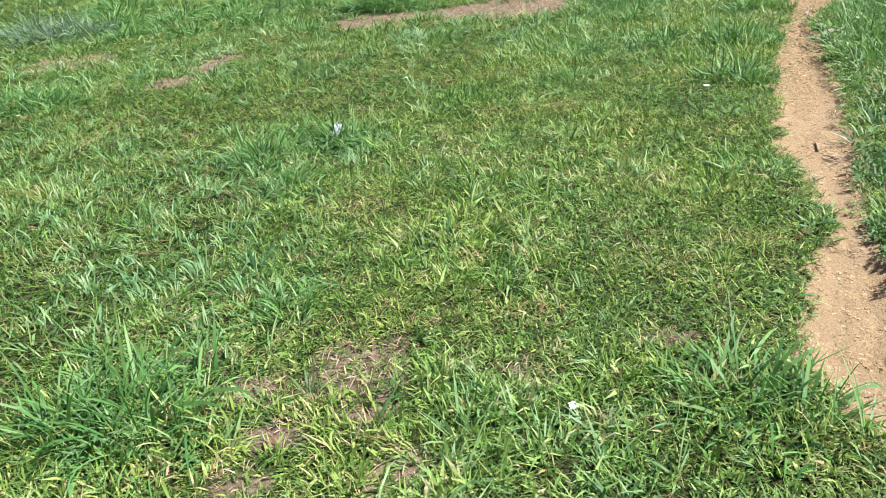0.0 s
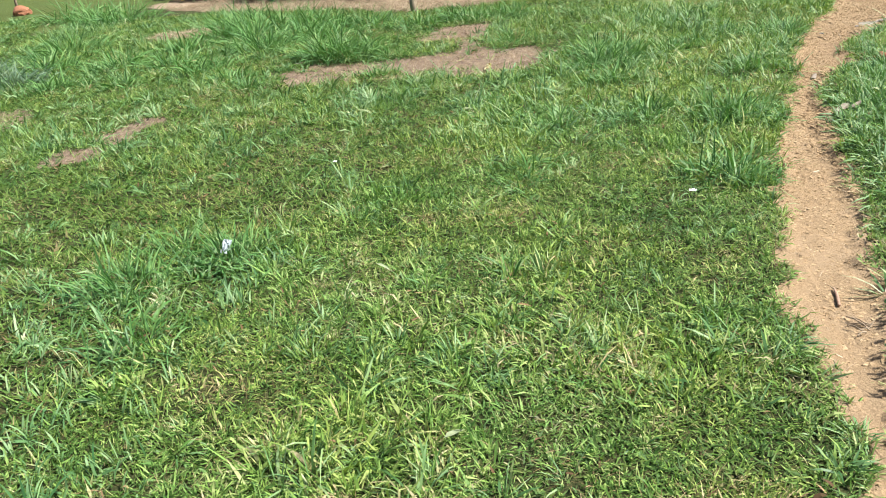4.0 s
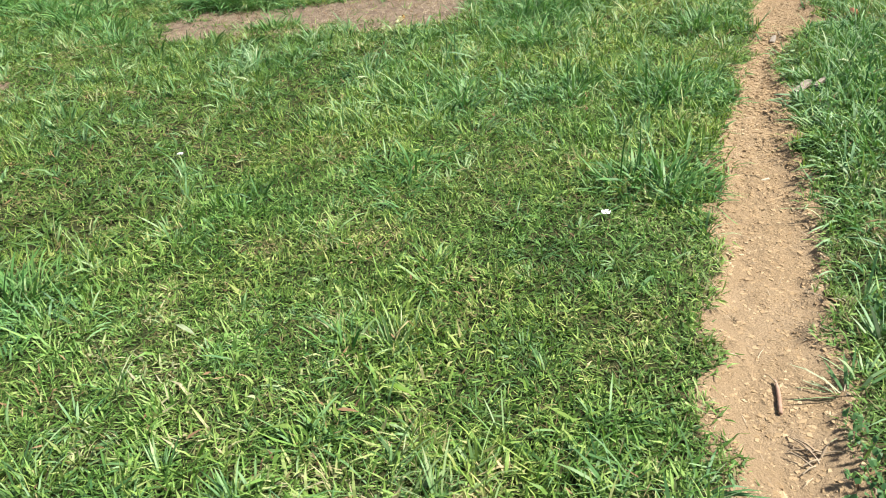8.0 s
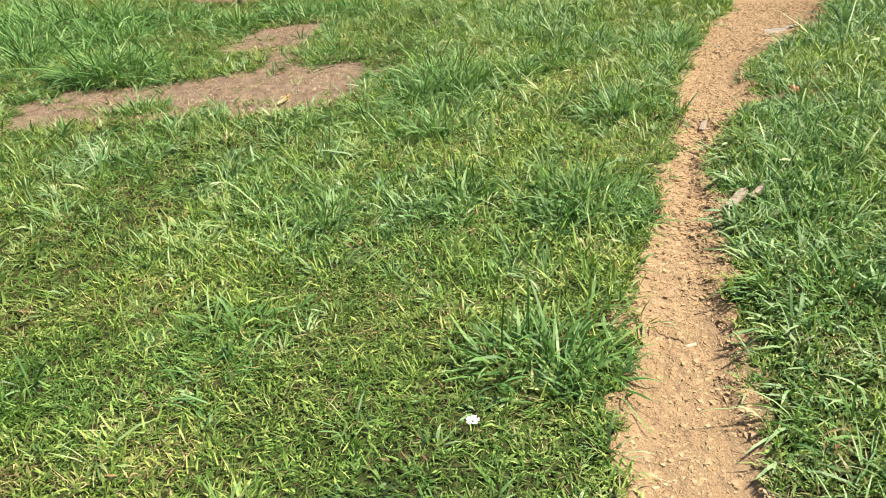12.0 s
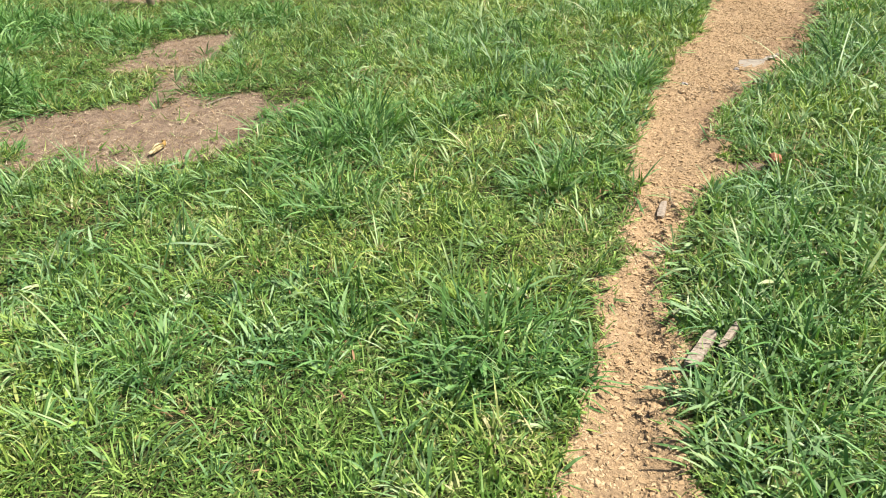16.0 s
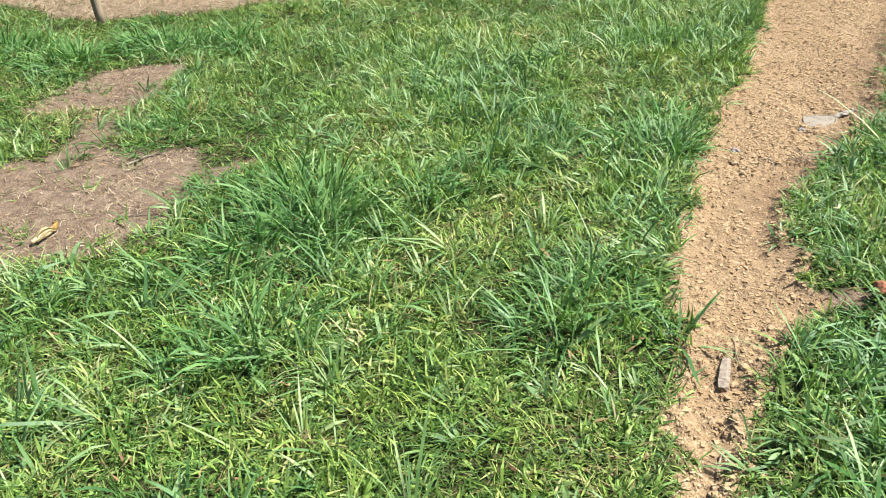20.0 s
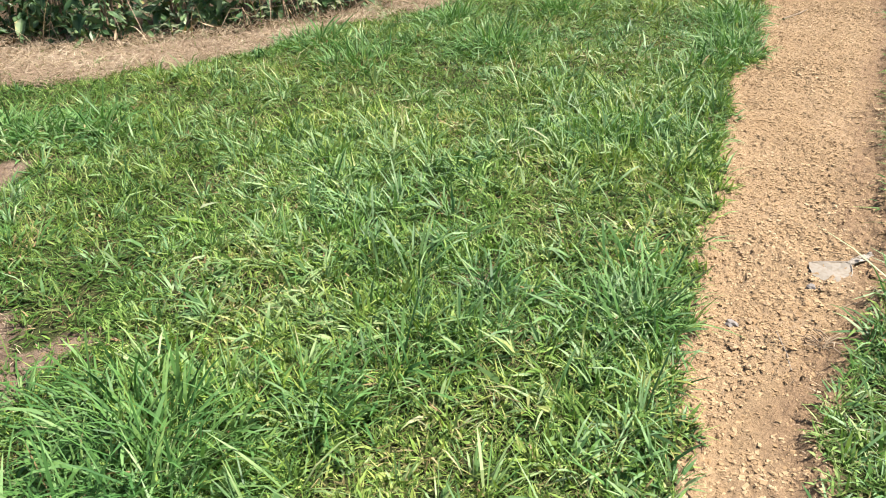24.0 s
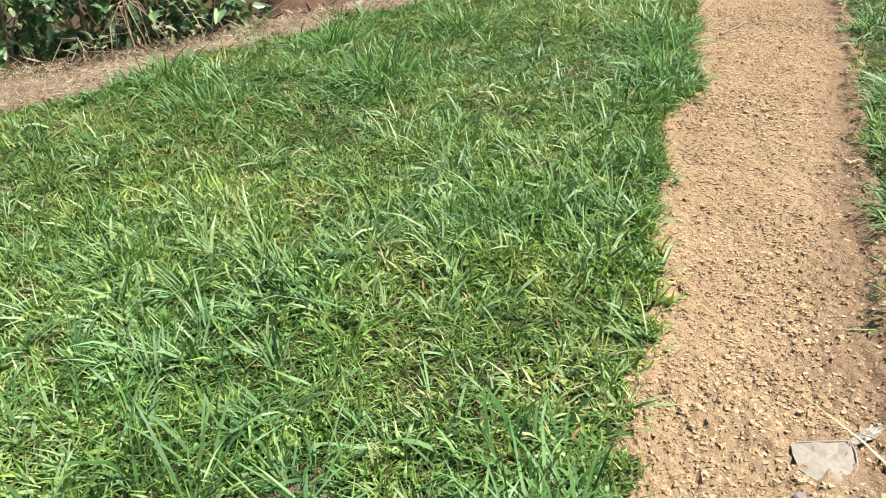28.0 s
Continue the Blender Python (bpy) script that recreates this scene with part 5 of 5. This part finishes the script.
def shrub(rng, x, y, wide, tall, leaves, own, label):
    bush = thing("shrub", label, "shrub", "row of shrubs beyond the lawn")
    place(bush, x, y, 0.0, rng.uniform(0, 360))
    for k in range(5):
        a, lean = rng.uniform(0, 6.28), rng.uniform(0.15, 0.8) * wide
        pts = [(0.04 * math.cos(a), 0.04 * math.sin(a), -0.03)]
        for u in (0.3, 0.6, 1.0):
            pts.append((lean * u * math.cos(a) + rng.normal(0, 0.02), lean * u * math.sin(a) + rng.normal(0, 0.02), tall * 0.9 * u))
        part("stem", tube(pts, [0.014, 0.011, 0.008, 0.003], 6), M_TWIG, bush)
    crown = new("foliage", foliage_mesh(rng, leaves, wide, tall))
    crown.parent = bush
    for k in range(own):
        leaf = new("leaf", LEAVES[rng.randint(4)])
        leaf.parent = bush
        a, r = rng.uniform(0, 2 * math.pi), wide * rng.uniform(0.55, 1.05)
        leaf.matrix_local = pose(r * math.cos(a), r * math.sin(a), tall * rng.uniform(0.04, 0.75), rng.uniform(-30, 30), rng.uniform(-10, 45), math.degrees(a) + rng.uniform(-60, 60))


def build_shrubs():
    rng = np.random.RandomState(91)
    for x in np.arange(-3.6, 2.5, 0.52):
        y = float(np.interp(x, STRIP_X, STRIP_FAR)) + 0.58 + rng.uniform(-0.06, 0.06)
        shrub(rng, x + rng.uniform(-0.08, 0.08), y, 0.34, rng.uniform(0.75, 1.0), int(rng.uniform(260, 460)), 44, "dark green broad-leaved shrub behind a straw strip")
    for x in np.arange(-5.6, 2.2, 0.7):
        y = float(np.interp(x, STRIP_X, STRIP_FAR)) + 1.15
        shrub(rng, x, y, 0.48, rng.uniform(0.9, 1.2), 420, 0, "dense dark shrub in the hedge's second row")
    # dead brush at their feet
    x, y = sprinkle(rng, 13000, -5.7, 3.0, 12.8, 16.0, lambda x, y: np.abs(y - np.interp(x, STRIP_X, STRIP_FAR) - 0.28) < 0.30)
    scatter_flat(rng, "dead_brush", "dead brown leaves and stems under the shrubs", x, y, rng.uniform(0.05, 0.16, len(x)), rng.uniform(0.006, 0.022, len(x)), M_BRUSH, "dead leaves", 0.08, 1.25)


build_shrubs()


def build_dry_stems():
    rng = np.random.RandomState(55)
    x, y = sprinkle(rng, 900, -5.0, 2.6, 12.9, 16.0, lambda x, y: np.abs(y - np.interp(x, STRIP_X, STRIP_FAR) - 0.30) < 0.34)
    n = len(x)
    verts, quads, tris = blades(rng, x, y, height(x, y), rng.uniform(0.25, 0.7, n), rng.uniform(0.004, 0.010, n), rng.uniform(0, 2 * np.pi, n), rng.uniform(0.1, 1.0, n), rng.uniform(0.1, 1.2, n), joints=4)
    tagged(new("dry_stems", mesh_from("dry_stems", verts, quads, tris, M_DRY)), "thin pale dry stems among the shrubs", "dry stems", kind="stuff")


build_dry_stems()


def build_dry_plants():
    """Dead fronds hanging from a crown, and pale weeds with drooping leaves, at the shrubs' feet."""
    rnd = random.Random(17)
    for x, y, tall, reach, count in ((1.50, 13.58, 0.46, 0.30, 16), (1.16, 13.50, 0.20, 0.22, 7)):
        plant = thing("dead_plant", "dead plant with pale drooping stems before the shrubs", "dead plant", "dead plants before the shrubs")
        place(plant, x, y, 0.0, rnd.uniform(0, 360))
        part("stalk", tube([(0, 0, -0.03), (0.01, 0.004, tall * 0.5), (0.0, 0.0, tall)], [0.010, 0.008, 0.006], 6), M_TWIG, plant)
        for k in range(count):
            a, far = rnd.uniform(0, 6.28), reach * rnd.uniform(0.5, 1.15)
            c, d = math.cos(a), math.sin(a)
            top = tall * rnd.uniform(0.75, 1.0)
            pts = [(0, 0, top), (0.45 * far * c + rnd.uniform(-0.05, 0.05), 0.45 * far * d, top * rnd.uniform(0.5, 1.05)), (0.8 * far * c, 0.8 * far * d, top * 0.36), (far * c, far * d, 0.012)]
            part("stem", tube(pts, [0.004, 0.004, 0.003, 0.002], 5), M_TWIG if k % 2 else M_DRY, plant)
    for x, y, tall in ((1.92, 13.66, 0.26), (1.74, 13.58, 0.22), (1.30, 13.44, 0.20), (0.60, 13.28, 0.18)):
        weed = thing("leafy_weed", "grey-green leafy weed at the edge of the straw", "weed", "leafy weeds along the straw")
        place(weed, x, y, 0.0, rnd.uniform(0, 360))
        part("stem", tube([(0, 0, -0.02), (0.006, 0.004, tall * 0.55), (0.012, 0.0, tall)], [0.004, 0.0035, 0.002], 5), M_SPRIG, weed)
        for k in range(12):
            leaf = part("leaf", leaf_bm(rnd.uniform(0.07, 0.13), 0.028), M_PALE, weed)
            leaf.matrix_local = pose(0.004, 0.002, tall * (0.2 + 0.065 * k), rnd.uniform(-20, 20), rnd.uniform(-35, 15), 137.5 * k)


build_dry_plants()


def build_bank():
    """A low earth bank closing the lawn's far corner."""
    nx, ny = 60, 14
    verts, quads = [], []
    for i in range(nx + 1):
        for j in range(ny + 1):
            u, v = i / nx, j / ny
            x = 2.35 + 5.2 * u
            foot = float(np.interp(x, STRIP_X, STRIP_FAR)) + 0.10
            up = 0.75 * smooth_step(0.0, 0.55, v) + 0.06 * noise.noise(Vector((x * 3, v * 4, 1))) + 0.03 * noise.noise(Vector((x * 11, v * 12, 2)))
            verts.append((x, foot + 1.6 * v + 0.05 * noise.noise(Vector((x * 5, v * 8, 5))), -0.14 + up * min(1.0, 8 * u)))
            if i < nx and j < ny:
                a = i * (ny + 1) + j
                quads.append((a, a + ny + 1, a + ny + 2, a + 1))
    tagged(new("earth_bank", mesh_from("earth_bank", np.array(verts), np.array(quads), np.zeros((0, 3), int), M_BANK, smooth=True)), "low dark brown earth bank behind the lawn", "earth bank", kind="structure")


build_bank()
